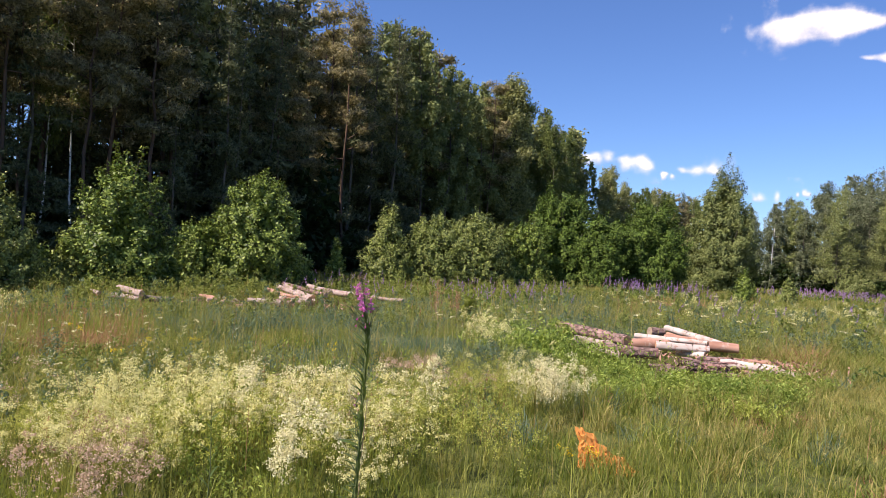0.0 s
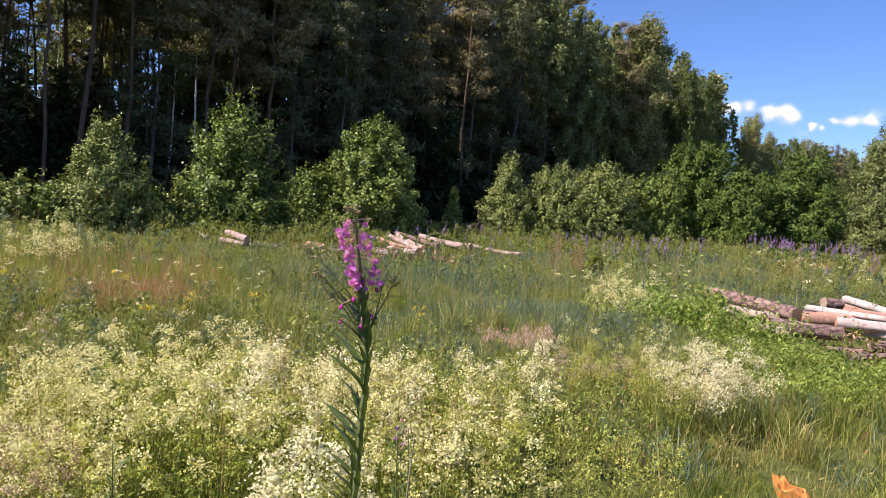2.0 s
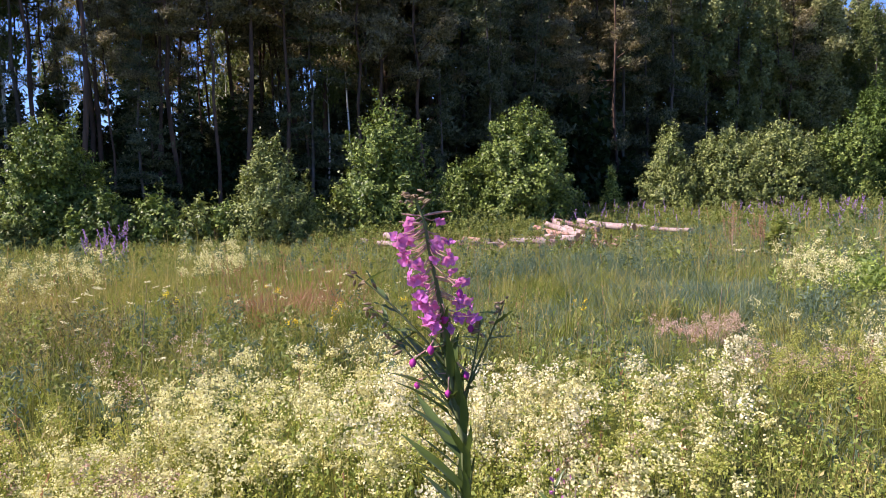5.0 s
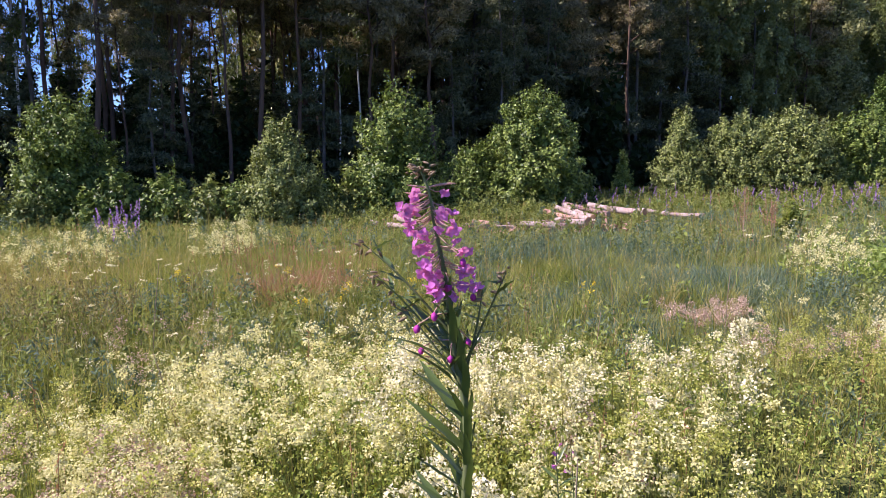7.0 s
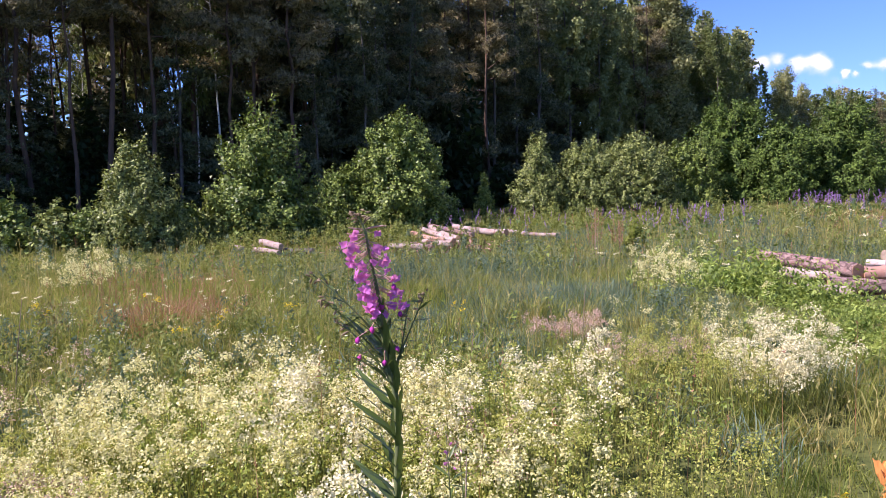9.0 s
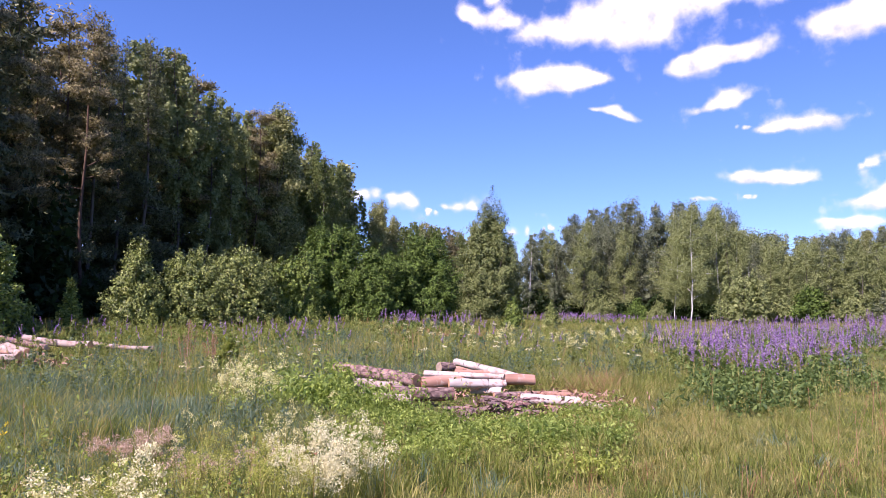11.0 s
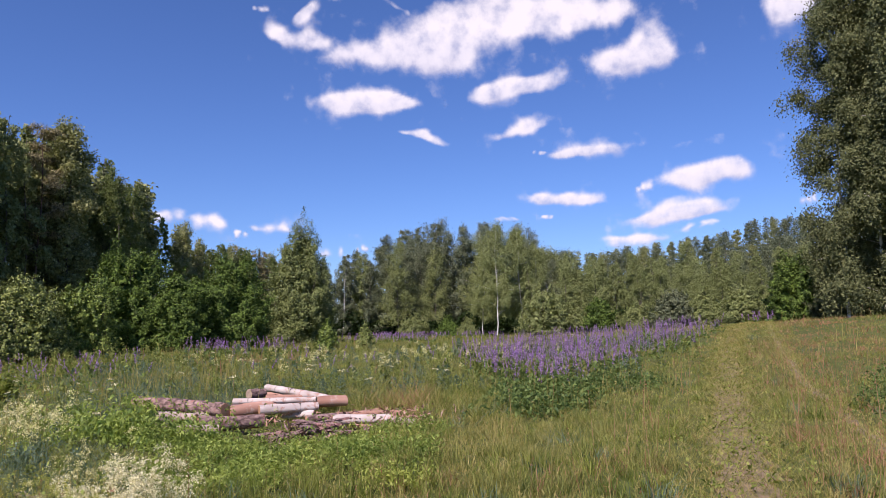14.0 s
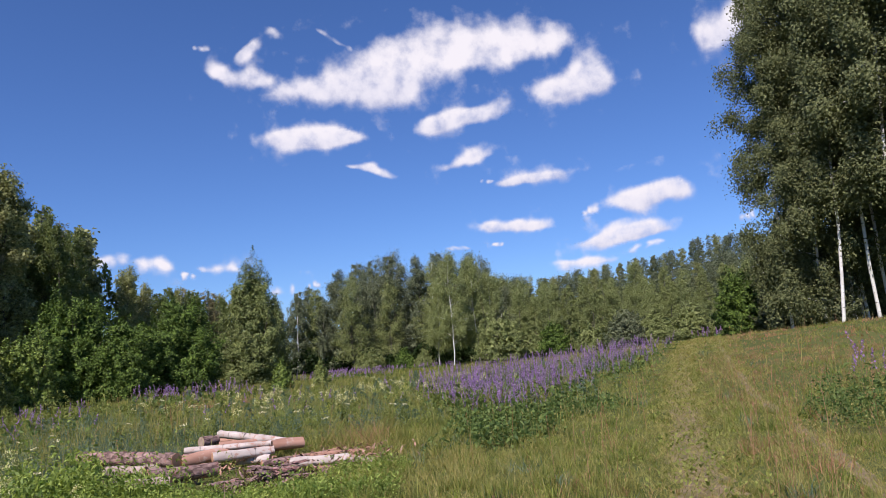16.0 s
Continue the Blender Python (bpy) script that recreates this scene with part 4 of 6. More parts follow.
    sow(95000, -40, 103, 28, 62, 0.5, 0.034, 7, 0.2)
    sow(16000, 40, 100, 62, 98, 0.55, 0.13, 6, 0.3)
    sow(60000, 104, 316, 1.0, 14, 0.4, 0.012, 8, 0.06)
    sow(7000, 0, 360, 0.1, 1.4, 0.3, 0.007, 8, 0.04)
    # tussocks that stand above the rest, each of one kind
    for m, b0, b1, d0, d1, h, w, each, spread in ((420, -36, 102, 3.5, 8, 0.40, 0.007, 46, 0.07), (900, -36, 102, 8, 18, 0.46, 0.012, 34, 0.11), (800, -30, 100, 18, 45, 0.5, 0.026, 22, 0.2)):
        tx, ty = sector(m, b0, b1, d0, d1, r)
        bb = np.degrees(np.arctan2(tx, ty))
        s = (track(tx, ty) < 0.25) & (near_patch(tx, ty, 44, 9.5, 16, 3.6) < 0.02) & (near_patch(tx, ty, 11.5, 20.5, 11, 5) < 0.05)
        tx, ty, bb = tx[s], ty[s], bb[s]
        u = r.random(len(tx))
        tint = np.where(u < 0.16, 2, np.where(u < 0.16 + 0.1 * smooth(60, 85, bb), 3, np.where(u > 0.72 + 0.2 * smooth(45, 60, bb), 1, 0)))
        tall = h * r.uniform(0.6, 1.25, len(tx)) * (1 - 0.3 * smooth(54, 70, bb))
        who = np.repeat(np.arange(len(tx)), each)
        x, y = tx[who] + r.normal(0, spread, len(who)), ty[who] + r.normal(0, spread, len(who))
        for i, key in enumerate(("green", "blue", "dry", "red")):
            s = tint[who] == i
            sets[key].append(blades(x[s], y[s], (tall[who] * r.uniform(0.5, 1.1, len(who)))[s], w * r.uniform(0.6, 1.2, int(s.sum())), 1.1, r, plain=d0 >= 8))
    # short straw trodden into the track
    n = 40000
    x = 3 + 61 * r.uniform(0, 1, n) ** 1.5
    y = np.interp(x, LANE_X, LANE_Y) + r.normal(0, 0.36, n) - 1.6 * (r.random(n) < 0.25)
    far = np.maximum(1, x / 9)
    straw = r.random(n) < 0.6
    for key, half in (("dry", straw), ("green", ~straw)):
        sets[key].append(blades(x[half], y[half], 0.13 * r.uniform(0.4, 1.4, int(half.sum())), 0.009 * far[half], 1.6, r, plain=True))
    for key, mat, words in (("green", M_GRASS, "green summer meadow grass"), ("blue", M_BLUE, "bluish green reed grass in dense patches"), ("dry", M_DRY, "straw-coloured seeding grass stems"), ("red", M_RED, "reddish brown seeding grass heads")):
        v, f = merge(sets[key])
        stuff(f"{key if key != 'blue' else 'bluish'}_grass", v, f, mat, words, "grass")


grasses()


def seed_heads():
    """Tall thin stems with feathery seed heads over the meadow."""
    r = np.random.default_rng(29)
    sets = {"straw": [], "russet": []}
    for n, d0, d1, h, per, size, wide in ((5200, 2.2, 9, 0.62, 7, 0.026, 0.0022), (5200, 9, 20, 0.62, 4, 0.045, 0.004), (3500, 20, 45, 0.62, 3, 0.08, 0.01)):
        x, y = sector(n, -42, 103, d0, d1, r)
        red = near_patch(x, y, -11.8, 8.4, 7, 1.5) * 2.0 + 0.5 * near_patch(x, y, 86, 14, 14, 11) + 0.3 * near_patch(x, y, 86, 6, 18, 4.5) * np.clip(lumpy(x, y, 1.3, 19) - 0.3, 0, 1) + 0.3 * near_patch(x, y, 54, 12.5, 4, 2)
        keep = (r.uniform(0, 1, n) < (0.05 + lumpy(x, y, 0.6, 8) * 0.75) * (1 - 0.6 * smooth(50, 66, np.degrees(np.arctan2(x, y)))) + red) & (near_patch(x, y, 46, 8.6, 17, 3.4) < 0.05) & (track(x, y) < 0.3) & (near_patch(x, y, 16, 11, 18, 6) + 0.5 * r.uniform(0, 1, n) < 1.05)
        x, y, red = x[keep], y[keep], red[keep]
        hh = h * r.uniform(0.6, 1.2, len(x))
        lean = r.normal(0, 0.13, (len(x), 2)) * hh[:, None]
        base = np.stack([x, y, ground_z(x, y)], -1)
        tip = base + np.stack([lean[:, 0], lean[:, 1], hh], -1)
        a = r.uniform(0, 6.28, len(x))
        side = np.stack([np.cos(a), np.sin(a), 0 * a], -1) * wide
        sv = np.stack([base - side, base + side, tip + side * 0.4, tip - side * 0.4], 1)
        pick = np.repeat(np.arange(len(x)), per)
        k = r.uniform(0.8, 1.02, len(pick))[:, None]
        c = base[pick] + (tip - base)[pick] * k + r.normal(0, 0.007, (len(pick), 3))
        lv, _ = leaves(c, size, size * 0.3, r=r, droop=-1.2)
        who = r.uniform(0, 1, len(x)) < red + 0.08
        for key, mask in (("russet", who), ("straw", ~who)):
            v = np.concatenate([sv[mask].reshape(-1, 3), lv.reshape(-1, 4, 3)[mask[pick]].reshape(-1, 3)])
            sets[key].append((v, np.arange(len(v)).reshape(-1, 4)))
    for key, mat, words in (("straw", M_DRY, "pale seeding grass heads on thin stems"), ("russet", M_RED, "russet seeding grass heads on thin stems")):
        v, f = merge(sets[key])
        stuff(f"{key}_seed_heads", v, f, mat, words, "grass")


seed_heads()


def panicles(x, y, h, knots, per, spread, size, r, low=0.4):
    """Frothy heads on upright stems: knots of tiny florets, and the stems."""
    n = len(x)
    z = ground_z(x, y)
    lean = r.normal(0, 0.14, (n, 2)) * h[:, None]
    pick = np.repeat(np.arange(n), knots)
    k = r.beta(3.4, 1.0, len(pick)) * (1 - low) + low
    rad = spread * np.sqrt(r.uniform(0, 1, len(pick))) * (1.3 - 0.8 * (k - low) / (1 - low))
    a = r.uniform(0, 2 * np.pi, len(pick))
    c = np.stack([x[pick] + lean[pick, 0] * k + rad * np.cos(a), y[pick] + lean[pick, 1] * k + rad * np.sin(a), z[pick] + h[pick] * k], -1)
    who = np.repeat(np.arange(len(c)), per)
    puff = size * r.uniform(1.2, 4.4, len(c))[who][:, None]
    c = c[who] + unit(r.normal(size=(len(who), 3)) * [1, 1, 0.75]) * puff * r.uniform(0.2, 1.0, (len(who), 1)) ** 0.6
    flo = leaves(c, size, size * 0.9, r=r, up=0.6)
    stem = blades(x, y, h * 0.95, 0.006, 0.12, r)
    return flo, stem


def bedstraw():
    r = np.random.default_rng(17)
    flos = {"cream": [], "white": [], "yellow": [], "faded": []}
    stems = []

    def sow(kind, n, b, d, wb, wd, h, knots, per, spread, size, thick=0.5, seed=1.0):
        x, y = sector(n * 5, b - wb, b + wb, max(1.4, d - wd), d + wd, r)
        s = near_patch(x, y, b, d, wb, wd) * 1.1 + (lumpy(x, y, 3.0, seed) - 0.5) * 2.2 + r.normal(0, 0.1, len(x)) > thick
        x, y = x[s][:n], y[s][:n]
        f, st = panicles(x, y, h * r.uniform(0.6, 1.25, len(x)), knots, per, spread, size, r)
        flos[kind].append(f)
        stems.append(st)

    sow("yellow", 360, 6, 2.85, 33, 1.4, 0.46, 5, 11, 0.075, 0.0120, 0.54, 3.0)
    sow("yellow", 120, 27, 4.2, 9, 1.3, 0.45, 7, 12, 0.075, 0.010, 0.4, 3.6)
    sow("cream", 80, -27, 2.7, 13, 0.9, 0.46, 6, 24, 0.07, 0.0100, 0.45, 9.6)
    sow("faded", 90, -29, 2.8, 11, 0.9, 0.40, 6, 18, 0.07, 0.0095, 0.4, 3.8)
    sow("yellow", 90, -27, 3.5, 9, 0.8, 0.36, 7, 14, 0.08, 0.0110, 0.4, 5.2)
    sow("cream", 80, -2, 2.1, 26, 0.6, 0.42, 6, 24, 0.07, 0.0100, 0.4, 2.2)
    sow("cream", 55, -21, 3.2, 9, 1.2, 0.5, 6, 26, 0.07, 0.0105, 0.5, 9.0)
    sow("cream", 170, -7, 2.95, 18, 1.35, 0.52, 4, 26, 0.06, 0.0140, 0.72, 1.0)
    sow("cream", 70, 15, 2.9, 11, 1.1, 0.5, 4, 26, 0.06, 0.0140, 0.55, 4.4)
    sow("white", 120, 8, 3.0, 17, 1.25, 0.54, 5, 26, 0.06, 0.0140, 0.72, 6.0)
    sow("white", 58, 36.6, 4.9, 3.9, 0.65, 0.46, 9, 22, 0.08, 0.013, 0.3, 4.0)
    sow("cream", 18, 30, 6.3, 7, 1.1, 0.4, 7, 14, 0.08, 0.013, 0.45, 4.5)
    sow("cream", 26, 28.3, 7.9, 2.6, 0.9, 0.66, 9, 12, 0.10, 0.016, 0.2, 4.0)
    sow("cream", 60, -30, 10.5, 6, 2.0, 0.6, 8, 10, 0.10, 0.018, 0.3, 5.0)
    sow("white", 60, -13, 6.6, 16, 2.0, 0.45, 2, 8, 0.03, 0.014, 0.45, 8.0)
    sow("cream", 46, -16, 12.5, 4, 1.5, 0.6, 9, 7, 0.10, 0.022, 0.3, 2.0)
    sow("yellow", 50, 50, 23, 12, 9, 0.5, 7, 6, 0.12, 0.03, 0.4, 2.5)
    sow("cream", 90, 52, 25, 16, 9, 0.55, 7, 6, 0.12, 0.035, 0.55, 7.5)
    sow("faded", 60, 20.0, 6.3, 3.2, 0.5, 0.22, 7, 12, 0.06, 0.012, 0.2, 2.0)
    sow("faded", 46, 26.5, 5.3, 5.5, 0.5, 0.26, 6, 12, 0.06, 0.011, 0.35, 3.0)
    sow("faded", 30, -22, 5.4, 6, 1.2, 0.3, 5, 10, 0.06, 0.011, 0.5, 6.5)
    sow("faded", 26, 9, 3.4, 8, 0.7, 0.4, 5, 12, 0.05, 0.010, 0.5, 7.0)
    for key, mat, words in (("faded", M_FADED, "withered pinkish-brown bedstraw"), ("cream", M_CREAM, "frothy cream bedstraw in full bloom"), ("white", M_WHITE, "frothy white bedstraw in full bloom"), ("yellow", M_YELLOW, "yellow-green bedstraw going over")):
        v, f = merge(flos[key])
        stuff(f"{key}_bedstraw", v, f, mat, words, "wildflowers")
    v, f = merge(stems)
    stuff("bedstraw_stems", v, f, M_GRASS, "thin green bedstraw stems", "wildflowers")


bedstraw()


def herbs():
    """The low green nettles and raspberry round the log pile and before the thicket."""
    r = np.random.default_rng(19)
    chunks, far = [], []
    for n, b0, b1, d0, d1, h, size in ((1500, 33, 60, 6.0, 10.2, 0.26, 0.05), (520, -30, 34, 1.9, 5.0, 0.34, 0.034), (170, 26, 36, 9, 12.5, 0.5, 0.085), (90, 33, 46, 8.6, 9.9, 0.42, 0.07), (40, 30, 37, 9.5, 12, 0.5, 0.075), (60, 38, 52, 8.6, 10.6, 0.36, 0.06), (800, -12, 9, 22, 28, 0.45, 0.11), (350, 14, 36, 27, 38, 0.55, 0.15), (60, -38, -30, 4.4, 6, 0.2, 0.04)):
        x, y = sector(n, b0, b1, d0, d1, r)
        s = near_patch(x, y, (b0 + b1) / 2, (d0 + d1) / 2, (b1 - b0) / 2, (d1 - d0) / 2) + 2.0 * (lumpy(x, y, 1.5, 3.3) - 0.5) > 0.2
        for cx, cy, rad in ((7.35, 6.4, 0.85), (8.4, 6.3, 0.8), (6.9, 7.5, 0.62), (6.3, 7.3, 0.35), (6.9, 9.2, 0.4), (8.0, 7.6, 0.6), (7.4, 9.0, 0.7)):
            s &= np.hypot(x - cx, y - cy) > rad * r.uniform(0.7, 1.2, n)
        x, y = x[s], y[s]
        k = 28
        pick = np.repeat(np.arange(len(x)), k)
        f = r.uniform(0.25, 1, len(pick))
        hh = (h * r.uniform(0.5, 1.15, len(x)) * np.where(r.random(len(x)) < 0.14, 1.9, 1.0) * (0.45 + 1.1 * lumpy(x, y, 2.4, 7.7)) * np.where((np.hypot(x, y) > 7.8) & (b0 == 33), 0.6, 1.0))[pick]
        a = r.uniform(0, 6.28, len(pick))
        rad = 0.18 * h / 0.42 * (1.15 - 0.6 * f)
        c = np.stack([x[pick] + rad * np.cos(a), y[pick] + rad * np.sin(a), ground_z(x, y)[pick] + hh * f], -1)
        (chunks if d0 < 20 else far).append(leaves(c, size, size * 0.42, droop=0.4, r=r, up=0.6))
    stuff("tall_herbs", *merge(far), M_WEED, "tall grey-green herbs before the bushes", "herbs")
    v, f = merge(chunks)
    stuff("green_herbs", v, f, M_NETTLE, "dense low green nettles and raspberry leaves", "herbs")
    chunks = []
    for n, b0, b1, d0, d1, h, size in ((170, 62.5, 73, 9.8, 15.0, 0.42, 0.085), (60, 70, 77, 13, 19, 0.4, 0.085), (110, 90.3, 97.5, 10.5, 14.5, 0.72, 0.062)):
        x, y = sector(n, b0, b1, d0, d1, r)
        s = near_patch(x, y, (b0 + b1) / 2, (d0 + d1) / 2, (b1 - b0) / 2, (d1 - d0) / 2) + 1.2 * (lumpy(x, y, 1.1, 3.3) - 0.5) > 0.15
        x, y = x[s], y[s]
        pick = np.repeat(np.arange(len(x)), 34)
        f = r.uniform(0.15, 1, len(pick))
        hh = (h * r.uniform(0.5, 1.15, len(x)))[pick]
        a, rad = r.uniform(0, 6.28, len(pick)), 0.3 * (1.15 - 0.8 * f)
        c = np.stack([x[pick] + rad * np.cos(a), y[pick] + rad * np.sin(a), ground_z(x, y)[pick] + hh * f], -1)
        chunks.append(leaves(c, size, size * 0.5, r=r, up=0.2))
    n = 420
    x = 3.2 + 24 * r.uniform(0, 1, n) ** 1.4
    y = np.interp(x, LANE_X, LANE_Y) + r.normal(-0.05, 0.36, n)
    pick = np.repeat(np.arange(n), 5)
    c = np.stack([x[pick] + r.normal(0, 0.05, 5 * n), y[pick] + r.normal(0, 0.05, 5 * n), ground_z(x, y)[pick] + r.uniform(0.03, 0.12, 5 * n)], -1)
    low = leaves(c, 0.055, 0.03, r=r, up=1.2)
    v, f = merge(chunks)
    stuff("track_herbs", *low, M_HERB, "low broad-leaved herbs trodden along the track", "herbs")
    stuff("lupin_thicket", v, f, M_LUPLEAF, "dark green lupin leaves gone out of flower", "herbs")


herbs()


def lupins():
    r = np.random.default_rng(23)
    pet, green = [], []

    def sow(n, b0, b1, d0, d1, h, spike, wide, per, size, ragged=0.0, where=None):
        x, y = sector(n, b0, b1, d0, d1, r)
        s = near_patch(x, y, (b0 + b1) / 2, (d0 + d1) / 2, (b1 - b0) / 2, (d1 - d0) / 2) + 0.9 * (lumpy(x, y, 0.5, 2.0) - 0.5) > 0.08 + ragged
        s = s if where is None else where(x, y)
        x, y = x[s], y[s]
        hh = h * r.uniform(0.62, 1.2, len(x))
        z = ground_z(x, y)
        pick = np.repeat(np.arange(len(x)), per)
        k = np.tile(np.linspace(0, 1, per), len(x))
        a = r.uniform(0, 6.28, len(pick))
        rad = wide * (1.05 - 0.85 * k)
        lean = r.normal(0, 0.07, (len(x), 2))
        c = np.stack([x[pick] + rad * np.cos(a) + lean[pick, 0] * k, y[pick] + rad * np.sin(a) + lean[pick, 1] * k, z[pick] + hh[pick] - spike * (1 - k)], -1)
        pet.append(leaves(c, size, size * 0.9, r=r))
        lp = np.repeat(np.arange(len(x)), 4)
        a = r.uniform(0, 6.28, len(lp))
        q = r.uniform(0.2, 0.75, len(lp))
        c = np.stack([x[lp] + 0.16 * np.cos(a), y[lp] + 0.16 * np.sin(a), z[lp] + (hh[lp] - spike) * q * 1.1], -1)
        green.append(leaves(c, 0.13 + 0.003 * d0, 0.06 + 0.002 * d0, r=r, up=1.0))

    def drift(x, y):
        """The broad drift on the rise: near edge closest in its middle, thinning out towards the track."""
        bb, dd = np.degrees(np.arctan2(x, y)), np.hypot(x, y)
        near = np.interp(bb, [58.5, 60, 62, 65, 68.5, 71, 73, 75, 77.5, 80], [24, 19, 16.2, 14, 13.0, 14.5, 17, 20.5, 27, 36])
        far = np.interp(bb, [58.5, 60, 63, 68, 80], [25, 27, 31, 35, 39])
        into = np.minimum(smooth(near - 1.5, near + 3.5, dd), smooth(far + 2, far - 2, dd)) * (1 - 0.6 * smooth(72, 79, bb))
        return into * (0.35 + 0.95 * lumpy(x, y, 1.1, 2.7)) > 0.28

    sow(1400, 58.5, 80.0, 13.0, 38, 0.9, 0.34, 0.028, 18, 0.036, where=drift)
    sow(300, 60, 78, 11.8, 20, 0.8, 0.28, 0.026, 18, 0.036, where=drift)
    sow(150, 50, 62, 74, 88, 0.6, 0.35, 0.06, 9, 0.11)
    sow(150, 47.5, 57, 50, 64, 0.75, 0.35, 0.05, 10, 0.08)
    sow(190, 37, 46, 32, 41, 0.85, 0.32, 0.04, 12, 0.055)
    sow(110, 22, 36, 22, 34, 0.8, 0.3, 0.03, 12, 0.05)
    sow(60, 8, 24, 25, 36, 0.8, 0.3, 0.03, 12, 0.05)
    sow(26, -26.2, -23, 16.5, 19.5, 1.0, 0.36, 0.03, 20, 0.045, -0.6)
    sow(10, 90.5, 95, 12, 14, 1.15, 0.3, 0.028, 22, 0.035)
    sow(24, 40, 60, 17, 30, 0.7, 0.25, 0.03, 14, 0.045)
    sow(90, 80, 84, 60, 75, 0.8, 0.4, 0.05, 10, 0.12)
    v, f = merge(pet)
    stuff("lupin_flowers", v, f, M_LUPIN, "violet lupin flower spikes in dense patches", "wildflowers")
    v, f = merge(green)
    stuff("lupin_leaves", v, f, M_LUPLEAF, "green lupin foliage below the spikes", "wildflowers")


lupins()


# ---- logs ----
def log(p, q, dia, bark, end, label, group="", seed=1, name="log"):
    """A sawn log from p to q: a knobbly bark body and two cut ends."""
    r = np.random.default_rng(seed)
    p, q = Vector(p), Vector(q)
    axis = q - p
    length = axis.length
    root = new(name)
    root.matrix_basis = Matrix.Translation(p) @ axis.to_track_quat("Z", "Y").to_matrix().to_4x4()
    sides, rings = 18, max(5, int(length / 0.12))
    ph = r.uniform(0, 6.28, 4)
    bm = bmesh.new()
    loops = []
    bow = r.normal(0, 0.012 * length, 2)
    for i in range(rings + 1):
        t = i / rings
        ring = []
        for j in range(sides):
            a = 2 * math.pi * j / sides
            rad = dia / 2 * (1.04 - 0.10 * t) * (1 + 0.035 * math.sin(2 * a + ph[0]) + 0.03 * math.sin(3 * a + ph[1] + 2 * t) + 0.03 * math.sin(9 * t * length + ph[2]) + 0.05 * r.normal())
            ring.append(bm.verts.new((rad * math.cos(a) + bow[0] * 4 * t * (1 - t), rad * math.sin(a) + bow[1] * 4 * t * (1 - t), t * length)))
        loops.append(ring)
    for i in range(rings):
        for j in range(sides):
            k = (j + 1) % sides
            bm.faces.new((loops[i][j], loops[i][k], loops[i + 1][k], loops[i + 1][j]))
    rims = [[Vector(v.co) for v in loops[0]], [Vector(v.co) for v in loops[-1]]]
    part("bark", bm, bark, root, smooth_shade=True)
    for rim, flip in zip(rims, (True, False)):
        bm = bmesh.new()
        c = sum(rim, Vector()) / sides
        inner = [bm.verts.new(c + (v - c) * 0.92 + Vector((0, 0, 0.004 if not flip else -0.004))) for v in rim]
        outer = [bm.verts.new(v) for v in rim]
        mid = bm.verts.new(c + Vector((0, 0, 0.008 if not flip else -0.008)))
        for j in range(sides):
            k = (j + 1) % sides
            a = (outer[j], outer[k], inner[k], inner[j])
            b = (inner[j], inner[k], mid)
            bm.faces.new(a[::-1] if flip else a)
            bm.faces.new(b[::-1] if flip else b)
        part("cut_end", bm, end, root, "sawn end with growth rings")
    return tagged(root, label, "log", group)


PILE = "logs of the near pile"
log((7.29, 10.47, 0.22), (7.43, 8.37, 0.2), 0.235, M_LOG_BROWN, M_END, "brown log with deeply cracked bark", PILE, 1)
log((7.56, 8.43, 0.15), (9.26, 7.49, 0.2), 0.2, M_LOG_PEELED, M_END, "peeled orange-pink log in the pile", PILE, 2)
log((7.74, 7.95, 0.19), (8.54, 7.47, 0.19), 0.15, M_LOG_WHITE, M_END, "white birch log in the pile", PILE, 3)
log((7.89, 8.73, 0.27), (8.51, 7.47, 0.3), 0.09, M_LOG_WHITE, M_END, "thin white birch pole in the pile", PILE, 4)
log((9.17, 9.34, 0.36), (9.17, 7.59, 0.21), 0.13, M_LOG_WHITE, M_END, "slanting white birch pole on top of the pile", PILE, 5)
log((9.47, 9.58, 0.2), (9.44, 7.9, 0.18), 0.16, M_LOG_PEELED, M_END, "reddish peeled log low in the pile", PILE, 15)
log((8.71, 9.29, 0.28), (9.03, 9.25, 0.28), 0.18, M_LOG_BROWN, M_END_GREY, "short brown log end on the pile", PILE, 6)
log((6.41, 7.71, 0.16), (7.2, 7.26, 0.14), 0.2, M_LOG_BROWN, M_END, "dark brown log low in the pile", PILE, 7)
log((6.1, 7.75, 0.1), (6.45, 7.3, 0.1), 0.16, M_LOG_PALE, M_END, "short pale log beside the pile", PILE, 8)
log((8.18, 7.88, 0.08), (8.4, 7.41, 0.08), 0.13, M_LOG_WHITE, M_END, "short white birch log beside the pile", PILE, 9)
log((8.06, 6.69, 0.08), (8.52, 5.92, 0.08), 0.14, M_LOG_WHITE, M_END, "white birch log apart from the pile", PILE, 10)
log((8.5, 5.89, 0.06), (8.37, 5.37, 0.06), 0.12, M_LOG_PALE, M_END, "pale pink weathered log end", PILE, 11)
log((8.54, 7.0, 0.07), (9.3, 6.8, 0.07), 0.09, M_LOG_PEELED, M_END, "thin reddish peeled pole beside the pile", PILE, 12)
log((6.99, 9.45, 0.1), (7.09, 8.64, 0.1), 0.15, M_LOG_PALE, M_END, "pale log under the brown one", PILE, 13)
log((6.21, 8.4, 0.05), (6.37, 8.25, 0.05), 0.1, M_LOG_PALE, M_END, "short pale log in the herbs", PILE, 14)
log((8.0, 8.9, 0.1), (8.9, 8.3, 0.1), 0.19, M_LOG_BROWN, M_END, "brown log at the back of the pile", PILE, 16)

